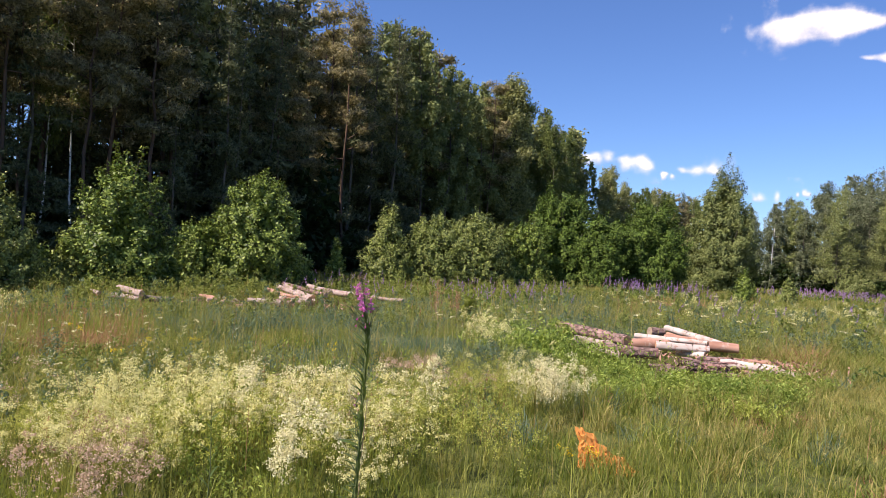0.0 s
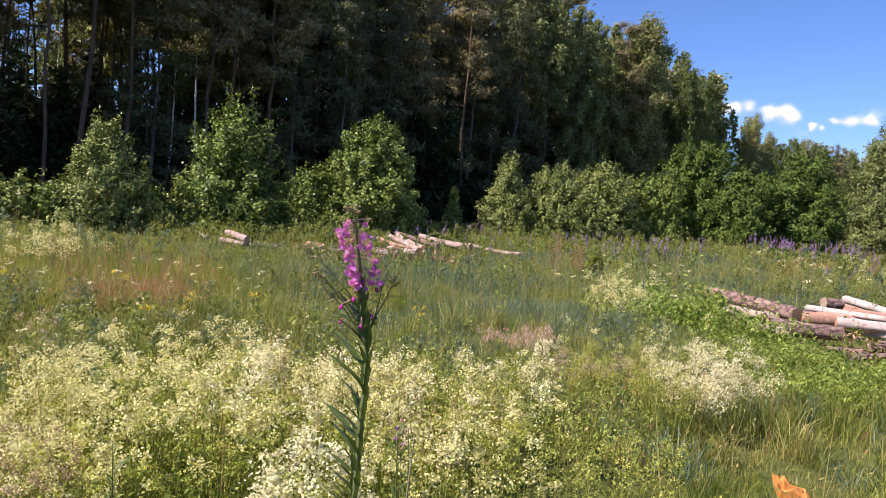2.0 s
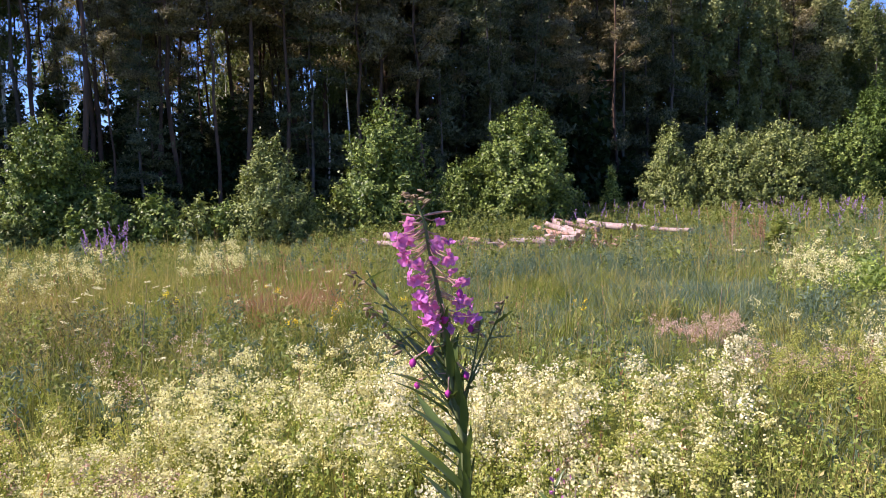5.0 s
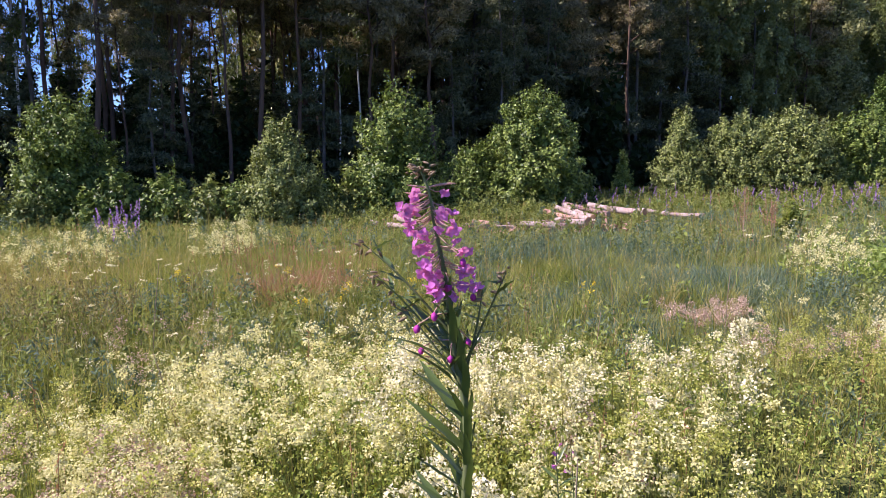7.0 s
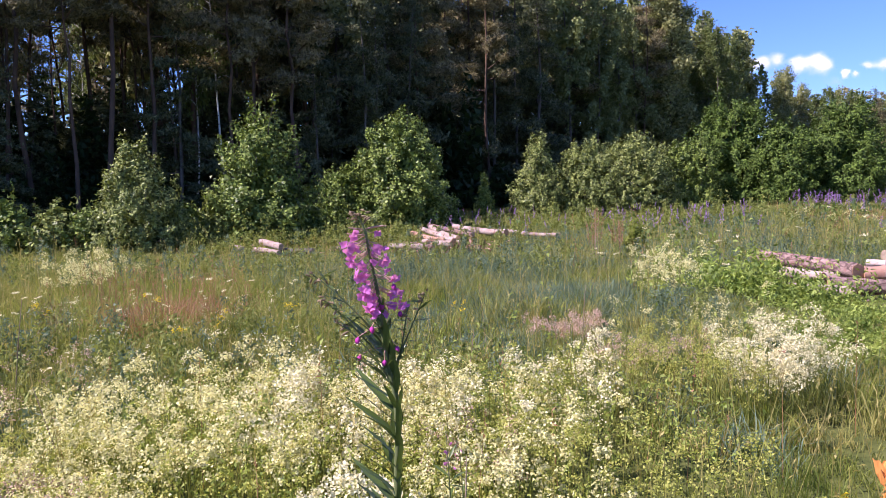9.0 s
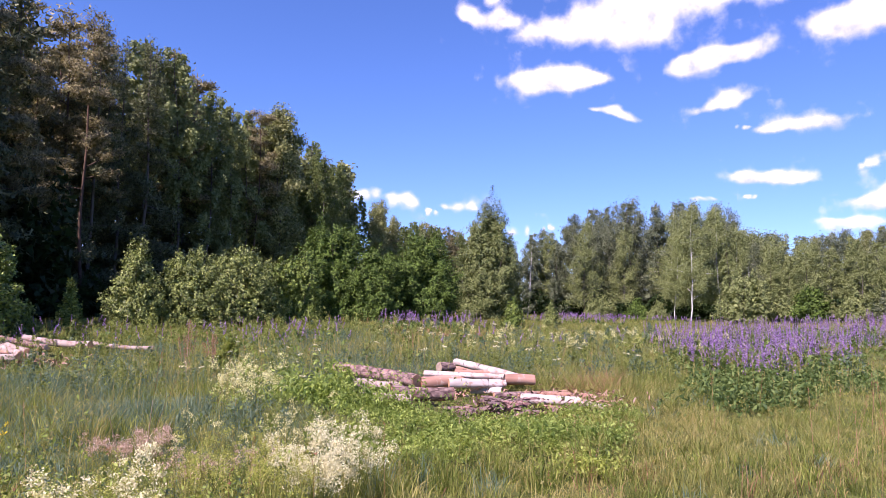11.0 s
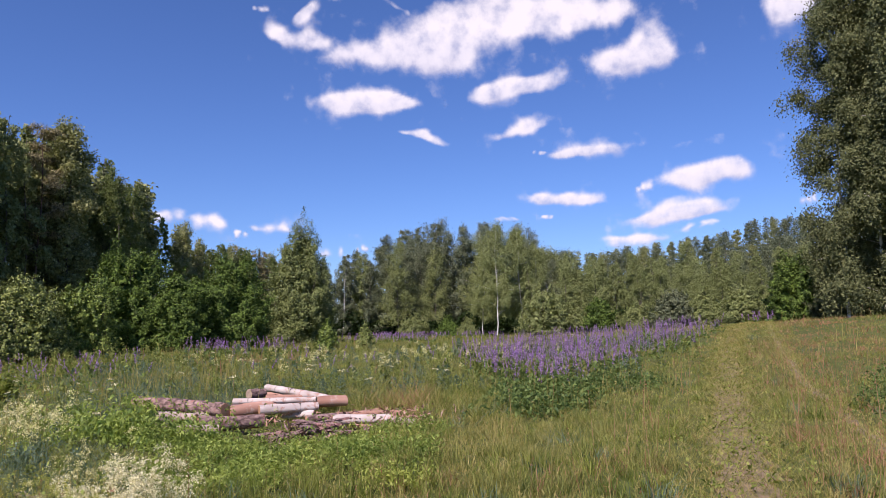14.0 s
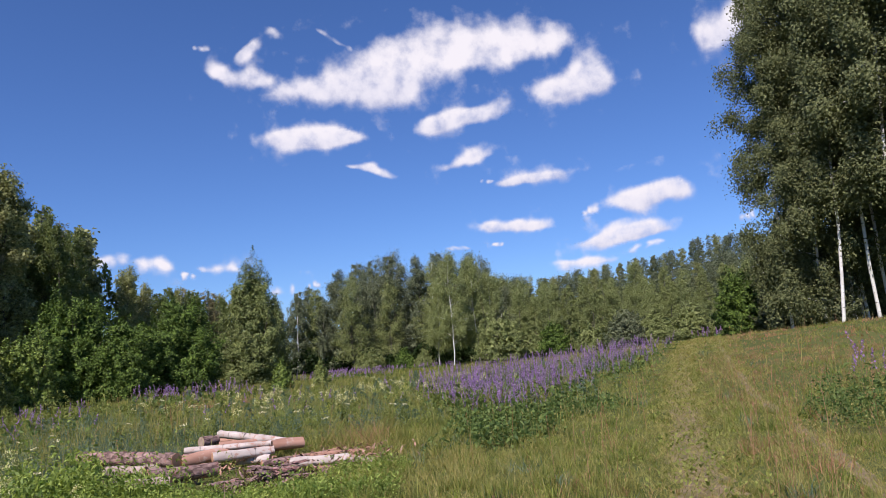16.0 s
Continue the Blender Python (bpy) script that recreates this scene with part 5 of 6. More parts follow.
for k, (p, q, dia, bark) in enumerate((((7.55, 9.3, 0.1), (8.3, 8.8, 0.1), 0.16, M_LOG_BROWN), ((7.2, 8.9, 0.08), (7.9, 8.35, 0.08), 0.14, M_LOG_PALE), ((8.5, 8.6, 0.1), (9.3, 8.2, 0.1), 0.15, M_LOG_PALE), ((8.75, 8.9, 0.22), (9.25, 8.35, 0.22), 0.11, M_LOG_PEELED), ((8.0, 7.2, 0.06), (8.6, 6.85, 0.06), 0.11, M_LOG_BROWN), ((8.75, 6.9, 0.06), (9.2, 6.2, 0.06), 0.11, M_LOG_PEELED))):
    log(p, q, dia, bark, M_END, "weathered log half hidden in the pile", PILE, 40 + k)

STACK = "logs of the far stack"
log((4.65, 27.2, -0.1), (4.58, 21.74, -0.16), 0.19, M_LOG_PALE, M_END, "long weathered log of the far stack", STACK, 21)
log((5.27, 25.59, -0.02), (6.51, 22.93, -0.1), 0.23, M_LOG_PALE, M_END, "thick pale weathered log", STACK, 22)
log((7.18, 24.97, -0.2), (8.5, 23.13, -0.26), 0.15, M_LOG_PALE, M_END_GREY, "grey-pink log lying apart", STACK, 23)
log((3.67, 25.46, -0.2), (4.16, 21.37, -0.26), 0.19, M_LOG_PEELED, M_END, "long peeled log of the far stack", STACK, 24)
log((3.71, 24.27, -0.28), (4.65, 21.54, -0.3), 0.18, M_LOG_PALE, M_END, "low weathered log under the far stack", STACK, 25)
log((4.82, 28.52, -0.1), (5.29, 22.79, -0.14), 0.18, M_LOG_BROWN, M_END_GREY, "brown-barked log of the far stack", STACK, 26)
log((3.87, 24.66, 0), (4.1, 20.12, -0.1), 0.16, M_LOG_PALE, M_END, "long log on top of the stack", STACK, 27)

for k in range(11):
    # the jumble at the near end of the stack
    q = np.random.default_rng(500 + k)
    jb, jd = q.uniform(9.0, 11.8), q.uniform(19.8, 22.0)
    jx, jy = polar(jb, jd)
    ja, jl = radians(q.normal(100, 26)), q.uniform(0.6, 1.4)
    jz = z_at(jx, jy) + 0.09 + 0.10 * (k % 3) + 0.04 * q.random()
    log((jx, jy, jz), (jx + jl * math.cos(ja), jy + jl * math.sin(ja), jz + q.normal(0, 0.05)), q.uniform(0.10, 0.18), (M_LOG_PALE, M_LOG_PEELED, M_LOG_PALE, M_LOG_BROWN)[k % 4], M_END, "weathered log in the jumbled end of the far stack", STACK, 520 + k)

CUT = "short cut logs before the thicket"
log((-1.54, 22.45, -0.12), (-0.87, 20.48, -0.14), 0.2, M_LOG_PALE, M_END_GREY, "short pale log with a dark end", CUT, 31)
log((-0.86, 20.7, -0.26), (0.01, 20.34, -0.26), 0.18, M_BARK_GREY, M_END_GREY, "grey-barked short log in the grass", CUT, 32)
log((-1.69, 21.31, -0.26), (-0.93, 20.17, -0.27), 0.15, M_LOG_PALE, M_END_GREY, "low pale short log", CUT, 33)
log((0.95, 22.39, -0.28), (1.44, 21.51, -0.28), 0.14, M_LOG_PEELED, M_END, "small reddish log in the grass", CUT, 34)
log((-2.32, 22.59, -0.26), (-2.07, 21.91, -0.27), 0.15, M_LOG_PALE, M_END_GREY, "small pale log in the grass", CUT, 35)


for k in range(10):
    q = np.random.default_rng(540 + k)
    jx, jy = polar(q.uniform(2.4, 8.2), q.uniform(19.2, 22.5))
    ja, jl = radians(q.uniform(0, 180)), q.uniform(0.25, 0.6)
    jz = z_at(jx, jy) + 0.06 + 0.04 * q.random()
    log((jx, jy, jz), (jx + jl * math.cos(ja), jy + jl * math.sin(ja), jz + q.normal(0, 0.04)), q.uniform(0.11, 0.17), (M_LOG_PALE, M_BARK_GREY, M_LOG_PEELED)[k % 3], M_END_GREY, "short pale cut log half sunk in grass", CUT, 560 + k)


# ---- the fireweed ----
M_PETAL = leaf_material("fireweed_petal", (0.50, 0.07, 0.42), (0.86, 0.36, 0.76), 0.4, rough=0.5)
M_BUD = leaf_material("fireweed_bud", (0.40, 0.03, 0.25), (0.55, 0.08, 0.36), 0.2)
M_STEM = bark_material("fireweed_stem", (0.07, 0.09, 0.035), (0.16, 0.19, 0.075), 30, 0.1, rough=0.6, bump=0.1)
M_POD = leaf_material("fireweed_pod", (0.42, 0.22, 0.20), (0.60, 0.38, 0.30), 0.15)
M_DEAD = leaf_material("dead_floret", (0.16, 0.11, 0.06), (0.34, 0.25, 0.15), 0.1)
M_FLEAF = leaf_material("fireweed_leaf", (0.03, 0.055, 0.014), (0.13, 0.185, 0.045), 0.25, rough=0.3, gloss=0.5)


def leaf_mesh(length, width, sag, wave, material, seed):
    """A long pointed leaf along +x with a folded midrib, drooping to its tip."""
    r = np.random.default_rng(seed)
    n = 9
    t = np.linspace(0, 1, n)
    half = width / 2 * np.sin(np.pi * np.clip(t * 0.94 + 0.05, 0, 1)) ** 0.8 * (1 - 0.25 * t)
    z = -sag * length * t**2
    ys = wave * length * np.sin(t * 3 + r.uniform(0, 3)) * t
    mid = np.stack([t * length, ys, z - half * 0.35], -1)
    left = np.stack([t * length, ys + half, z + r.normal(0, 0.0008, n)], -1)
    right = np.stack([t * length, ys - half, z + r.normal(0, 0.0008, n)], -1)
    v = np.concatenate([left, mid, right])
    i = np.arange(n - 1)
    f = np.concatenate([np.stack([i, i + 1, n + i + 1, n + i], -1), np.stack([n + i, n + i + 1, 2 * n + i + 1, 2 * n + i], -1)])
    me = fast_mesh("leaf", v, f, material, True)
    return me


def petal_mesh(length, width, seed):
    """A rounded, slightly cupped and notched petal along +x."""
    r = np.random.default_rng(seed)
    n = 7
    t = np.linspace(0, 1, n)
    half = width / 2 * np.sin(np.pi * np.clip(t, 0.03, 1) ** 0.75 * 0.86) ** 0.9
    cup = 0.22 * length * t * (1 - t) * 2
    rows = []
    for k in (-1, -0.4, 0.4, 1):
        x = t * length * (1 - 0.10 * (abs(k) > 0.5))
        rows.append(np.stack([x, half * k, cup + 0.10 * length * abs(k) + r.normal(0, 0.0004, n)], -1))
    v = np.concatenate(rows)
    i = np.arange(n - 1)
    f = np.concatenate([np.stack([a * n + i, a * n + i + 1, (a + 1) * n + i + 1, (a + 1) * n + i], -1) for a in range(3)])
    return fast_mesh("petal", v, f, M_PETAL, True)


PETALS = [petal_mesh(0.0115, 0.0098, k) for k in range(4)]
FLEAVES = [leaf_mesh(0.100, 0.017, 0.22, 0.06, M_FLEAF, 1), leaf_mesh(0.112, 0.018, 0.34, 0.08, M_FLEAF, 2), leaf_mesh(0.085, 0.014, 0.12, 0.06, M_FLEAF, 3), leaf_mesh(0.05, 0.009, 0.2, 0.05, M_FLEAF, 4)]


def spine_at(spine, z):
    return np.array([np.interp(z, spine[:, 2], spine[:, 0]), np.interp(z, spine[:, 2], spine[:, 1]), z])


def bud_mesh(length, width, material, name="bud"):
    t = np.linspace(0, 1, 6)
    v, f = tube(np.stack([t * length, 0 * t, -0.15 * length * t**2], -1), width / 2 * np.sin(np.pi * np.clip(t * 0.96 + 0.03, 0, 1)) ** 0.7 + 0.0003, 6)
    return fast_mesh(name, v, f, material, True)


BUD, POD, DEAD = bud_mesh(0.012, 0.0075, M_BUD), bud_mesh(0.028, 0.0021, M_POD, "seed_pod"), bud_mesh(0.009, 0.0028, M_DEAD, "withered_bud")


def aimed(place, way, roll=0.0, size=1.0):
    """A pose whose +x points along way."""
    q = Vector(way).to_track_quat("X", "Z")
    return Matrix.Translation(place) @ q.to_matrix().to_4x4() @ Matrix.Rotation(roll, 4, "X") @ Matrix.Scale(size, 4)


def flower(parent, at, stem_at, face, seed, size=1.0):
    """A four-petalled flower on a thin reddish stalk."""
    r = np.random.default_rng(seed)
    at, stem_at = Vector(at), Vector(stem_at)
    mid = (at + stem_at) / 2 + Vector((0, 0, -0.003))
    stalk = part_mesh("flower", fast_mesh("flower_stalk", *tube(np.array([stem_at, mid, at]), [0.0007, 0.0007, 0.0006], 5), M_POD, True), parent, "magenta four-petalled flower on a thin stalk")
    face = Vector(face).normalized()
    q = face.to_track_quat("Z", "Y").to_matrix().to_4x4()
    spin = r.uniform(0, 6.28)
    for k in range(4):
        p = part_mesh("petal", PETALS[r.integers(0, 4)], stalk)
        a = spin + k * math.pi / 2 + r.normal(0, 0.15)
        p.matrix_basis = Matrix.Translation(at) @ q @ Matrix.Rotation(a, 4, "Z") @ Matrix.Rotation(r.uniform(-0.75, 0.1), 4, "Y") @ Matrix.Scale(size * r.uniform(0.85, 1.15), 4)
    return stalk


def fireweed():
    r = np.random.default_rng(77)
    root = new("fireweed")
    root.matrix_basis = pose(0, 0.99, 0)
    spine = np.array([(-0.004, 0.01, 0), (0, 0.005, 0.4), (0.003, 0, 0.8), (0.006, 0, 1.033), (0.010, 0, 1.098), (0.007, 0, 1.16), (-0.008, 0, 1.235), (-0.014, 0, 1.315), (-0.025, 0, 1.372), (-0.035, 0, 1.435), (-0.045, 0.002, 1.462)])
    part_mesh("stem", fast_mesh("stem", *tube(spine, np.interp(spine[:, 2], [0, 1.0, 1.3, 1.47], [0.0068, 0.0056, 0.004, 0.0014]), 8), M_STEM, True), root)
    # leaves spiral up the stem, mostly reaching to one side
    z, a = 0.30, 0.4
    while z < 1.30:
        s = spine_at(spine, z)
        rise = r.uniform(0.9, 2.0) if z > 0.8 else r.uniform(0.4, 1.1)
        wx, wy = math.cos(a), math.sin(a)
        if wx > 0.0:
            rise += 1.5
        right = wx > 0.0
        ob = part_mesh("leaf", FLEAVES[3 if z > 1.25 else 2 if right else int(r.integers(0, 3))], root)
        ob.matrix_basis = aimed(s, ((0.5 if right else 1.0) * wx - 0.3, wy * 0.8, rise), r.normal(0, 0.3), r.uniform(0.7, 1.05) if right else r.uniform(0.72, 1.12))
        z += r.uniform(0.0055, 0.009)
        a += 2.4 + r.normal(0, 0.15)

    # open flowers hang crowded down one side of the spike, a few on the other
    for k in range(86):
        f = r.uniform(0, 1)
        zz = 1.434 - 0.125 * f
        left = r.random() < 0.7
        s = spine_at(spine, zz)
        off = -r.uniform(0.014, 0.036) * (1.15 - 0.6 * f) if left else r.uniform(0.008, 0.036) * (0.65 + 0.5 * f)
        at = s + [off, r.uniform(-0.03, 0.02), r.uniform(-0.012, 0.008)]
        st = spine_at(spine, zz + 0.008)
        flower(root, at, st, (off * 14 + r.normal(0, 0.4), -0.5 + r.normal(0, 0.5), r.normal(-0.5, 0.35)), 200 + k, r.uniform(0.62, 0.95))
    # drooping buds lower down
    for x, z in ((0.020, 1.301), (-0.031, 1.284), (-0.053, 1.265), (-0.012, 1.318), (-0.011, 1.226), (-0.049, 1.229), (0.012, 1.244), (0.006, 1.352)):
        at = np.array([x, r.normal(0, 0.012), z])
        st = spine_at(spine, z + 0.014)
        stalk = part_mesh("bud_stalk", fast_mesh("bud_stalk", *tube(np.array([st, (st + at) / 2 + [0, -0.004, 0.006], at]), [0.001, 0.0009, 0.0008], 5), M_POD, True), root)
        for w in ((-0.3, -0.2, -1), (0.2, 0.2, -1), (0.0, -0.5, -0.6)):
            p = part_mesh("bud", BUD, stalk, "magenta drooping bud")
            p.matrix_basis = aimed(at, w, 0, r.uniform(0.75, 1.05))
    # seed pods and withered tips above
    for z, wx, wz, size in ((1.440, -1, 0.12, 0.9), (1.431, -1, -0.02, 1.1), (1.440, 1, 0.28, 1.3), (1.447, 0.6, 0.6, 0.6), (1.420, 0.9, -0.15, 0.6)):
        p = part_mesh("seed_pod", POD, root, "pinkish curved seed pod")
        p.matrix_basis = aimed(spine_at(spine, z), (wx, r.normal(0, 0.3), wz), r.uniform(0, 6.28), size)
    for k in range(24):
        p = part_mesh("withered_bud", DEAD, root, "withered brown bud")
        p.matrix_basis = aimed(np.array([-0.046, 0, 1.460]) + r.normal(0, 0.0055, 3) * [1.5, 1, 0.8], (r.normal(), r.normal(), 0.6), 0, r.uniform(0.8, 1.3))
    # thin side shoots with nodding tips
    for x1, z1, x2, z2 in ((-0.082, 1.341, -0.122, 1.368), (-0.071, 1.300, -0.106, 1.326), (0.043, 1.285, 0.063, 1.328), (-0.050, 1.270, -0.083, 1.285), (0.030, 1.270, 0.032, 1.311)):
        path = np.array([spine_at(spine, z1 - 0.09), [x1, 0.01, z1], [x2, 0.015, z2]])
        t = np.linspace(0, 1, 8)[:, None]
        path = (1 - t) ** 2 * path[0] + 2 * t * (1 - t) * path[1] + t**2 * path[2]
        shoot = part_mesh("side_shoot", fast_mesh("side_shoot", *tube(path, np.linspace(0.0019, 0.0009, 8), 5), M_STEM, True), root, "thin green side shoot with nodding buds")
        for k in range(9):
            p = part_mesh("withered_bud", DEAD, shoot)
            p.matrix_basis = aimed(path[-1 - k // 4] + r.normal(0, 0.003, 3), (r.normal(-0.6, 0.6), r.normal(0, 1), r.normal(0.2, 0.6)), 0, r.uniform(0.9, 1.5))
        for k in range(7):
            p = part_mesh("leaf", FLEAVES[3], shoot)
            p.matrix_basis = aimed(path[1 + k % 6], (r.normal(0, 1), r.normal(0, 0.6), r.uniform(0.2, 0.9)), r.normal(0, 0.4), r.uniform(0.5, 1.0))
    return tagged(root, "tall magenta fireweed in flower, leafy, among bedstraw", "wildflower")


fireweed()


# ---- the rotten stump ----
def rotten_stump():
    r = np.random.default_rng(3)
    root = new("rotten_stump")
    px, py = 2.36, 2.24
    root.matrix_basis = pose(px, py, z_at(px, py), 0, 0, -35)
    for k, (x, y, w, h, tilt) in enumerate(((0, 0, 0.21, 0.25, 45), (0.11, -0.03, 0.20, 0.19, 55), (-0.05, 0.03, 0.12, 0.28, 40), (0.20, -0.08, 0.18, 0.12, 60), (0.05, -0.09, 0.15, 0.16, 50), (0.25, 0.02, 0.12, 0.08, 60), (-0.08, -0.05, 0.13, 0.12, 30))):
        bm = bmesh.new()
        n, rows = 16, []
        for i in range(13):
            t = i / 12
            ring = []
            for j in range(n):
                a = 2 * math.pi * j / n
                rad = w / 2 * (1.1 - 0.55 * t) * (1 + 0.2 * r.normal())
                zz = t * h + (0.05 * r.random() if i == 12 else 0.008 * r.normal())
                ring.append(bm.verts.new((x + rad * math.cos(a) + math.tan(radians(tilt)) * zz * -0.4, y + rad * 0.55 * math.sin(a), zz - 0.02)))
            rows.append(ring)
        for i in range(12):
            for j in range(n):
                bm.faces.new((rows[i][j], rows[i][(j + 1) % n], rows[i + 1][(j + 1) % n], rows[i + 1][j]))
        bm.faces.new(rows[-1])
        part("wood_splinter", bm, M_ROT, root)
    return tagged(root, "crumbling orange rotten stump in the grass", "stump")


rotten_stump()


# ---- bark and splinters round the pile ----
def bark_slab(x, y, length, width, turn, material, seed, label, lift=0.0):
    """A curved, broken slab of fallen bark."""
    r = np.random.default_rng(seed)
    bm = bmesh.new()
    n, m = 8, 5
    grid = []
    for over in (0.0, 0.014):
        rows = []
        for i in range(n + 1):
            t = i / n - 0.5
            row = []
            for j in range(m + 1):
                s = (j / m - 0.5) * (1 + 0.18 * r.normal() * (j in (0, m)))
                row.append(bm.verts.new((t * length + (0.03 * r.normal() if i in (0, n) else 0), s * width, 0.02 + over + width * 0.45 * (0.25 - s * s) + 0.006 * r.normal())))
            rows.append(row)
        grid.append(rows)
    for i in range(n):
        for j in range(m):
            a, b = grid
            bm.faces.new((b[i][j], b[i + 1][j], b[i + 1][j + 1], b[i][j + 1]))
            bm.faces.new((a[i][j + 1], a[i + 1][j + 1], a[i + 1][j], a[i][j]))
    ob = part("bark_slab", bm, material)
    ob.matrix_basis = pose(x, y, z_at(x, y) + 0.01 + lift, r.normal(0, 6), r.normal(0, 6), turn)
    return tagged(ob, label, "bark", "fallen bark round the pile")


for k, (x, y, ln, wd, turn) in enumerate(((7.0, 6.6, 0.5, 0.16, -60), (7.25, 6.35, 0.6, 0.18, -40), (7.4, 6.1, 0.55, 0.15, -75), (7.15, 6.0, 0.45, 0.16, -20), (6.4, 6.25, 0.3, 0.14, -50), (6.3, 6.0, 0.26, 0.12, 10), (7.0, 6.95, 0.4, 0.14, -30))):
    bark_slab(x, y, ln, wd, turn, M_LOG_BROWN, 300 + k, "fallen purple-brown slab of log bark")
for k in range(13):
    # the heap of torn bark before the pile
    q = np.random.default_rng(700 + k)
    bark_slab(7.45 + q.normal(0, 0.28), 6.55 + q.normal(0, 0.22), q.uniform(0.3, 0.62), q.uniform(0.10, 0.17), q.uniform(-80, 10), M_LOG_BROWN, 720 + k, "purple-brown slab of log bark in a loose heap", 0.02 + 0.022 * (k % 6))
for k, (x, y, ln, wd, turn) in enumerate(((7.6, 5.2, 0.3, 0.1, -50), (8.7, 6.5, 0.6, 0.09, -50), (8.3, 6.9, 0.7, 0.08, -10), (8.9, 6.2, 0.4, 0.1, -60), (8.6, 5.5, 0.4, 0.1, -80), (8.2, 6.1, 0.4, 0.09, -40))):
    bark_slab(x, y, ln, wd, turn, M_LOG_PEELED, 320 + k, "broken reddish slab of peeled wood")


def bark_chips():
    """Torn bark and splinters strewn between the logs."""
    r = np.random.default_rng(88)
    for name, mat, words, spots in (
        ("bark_chips", M_LOG_BROWN, "purple-brown chips of torn log bark", ((7.4, 6.4, 0.5, 220), (6.4, 6.1, 0.2, 40), (7.0, 7.9, 0.5, 40), (7.3, 9.0, 0.5, 30))),
        ("wood_splinters", M_LOG_PEELED, "reddish splinters of broken wood", ((8.5, 6.6, 0.55, 150), (8.7, 5.9, 0.5, 110), (8.0, 7.6, 0.5, 60), (9.3, 6.2, 0.5, 60), (4.2, 20.6, 1.0, 160), (1.5, 20.0, 1.2, 70))),
    ):
        chunks = []
        for cx, cy, rad, n in spots:
            x, y = cx + r.normal(0, rad * 0.6, n), cy + r.normal(0, rad * 0.6, n)
            z = ground_z(x, y) + r.uniform(0.02, 0.15, n)
            big = 1.0 if cy < 15 else 2.2
            chunks.append(leaves(np.stack([x, y, z], -1), 0.12 * big, 0.035 * big, r=r, up=0.9))
        v, f = merge(chunks)
        stuff(name, v, f, mat, words, "wood debris")


bark_chips()


def weed_tufts():
    """Knee-high leafy weeds in dark green and grey-green clumps all over the meadow."""
    r = np.random.default_rng(61)
    sets = {"leafy": [], "grey": []}
    for n, b0, b1, d0, d1, h, size in ((210, -34, 32, 4.2, 9, 0.42, 0.036), (520, -34, 62, 8, 17, 0.47, 0.045), (380, -32, 80, 16, 30, 0.5, 0.075), (70, 20, 80, 28, 45, 0.5, 0.15)):
        x, y = sector(n * 2, b0, b1, d0, d1, r)
        s = (lumpy(x, y, 0.7, 12) > 0.38) & (track(x, y) < 0.1) & (near_patch(x, y, 44, 9.5, 15, 3.2) < 0.02) & (near_patch(x, y, -11.8, 8.4, 6, 1.4) < 0.05)
        x, y = x[s][:n], y[s][:n]
        hh = h * r.uniform(0.5, 1.3, len(x))
        grey = r.random(len(x)) < 0.45
        for key, mask in (("leafy", ~grey), ("grey", grey)):
            m = int(mask.sum())
            pick = np.repeat(np.arange(m), 60)
            k = r.uniform(0.15, 1, len(pick)) ** 0.8
            a = r.uniform(0, 6.28, len(pick))
            rad = 0.42 * hh[mask][pick] * (1.1 - 0.85 * k) * np.sqrt(r.uniform(0, 1, len(pick)))
            px, py = x[mask][pick], y[mask][pick]
            c = np.stack([px + rad * np.cos(a), py + rad * np.sin(a), ground_z(px, py) + hh[mask][pick] * k], -1)
            sets[key].append(leaves(c, size * 1.3, size * (0.4 if key == "grey" else 0.55), r=r, droop=-0.8, up=0.2))
    for key, mat, words in (("leafy", M_WEED, "green leafy weeds in clumps"), ("grey", M_BLUE, "grey-green thistle-like weeds in clumps")):
        v, f = merge(sets[key])
        stuff(f"{key}_weeds", v, f, mat, words, "weeds")


weed_tufts()


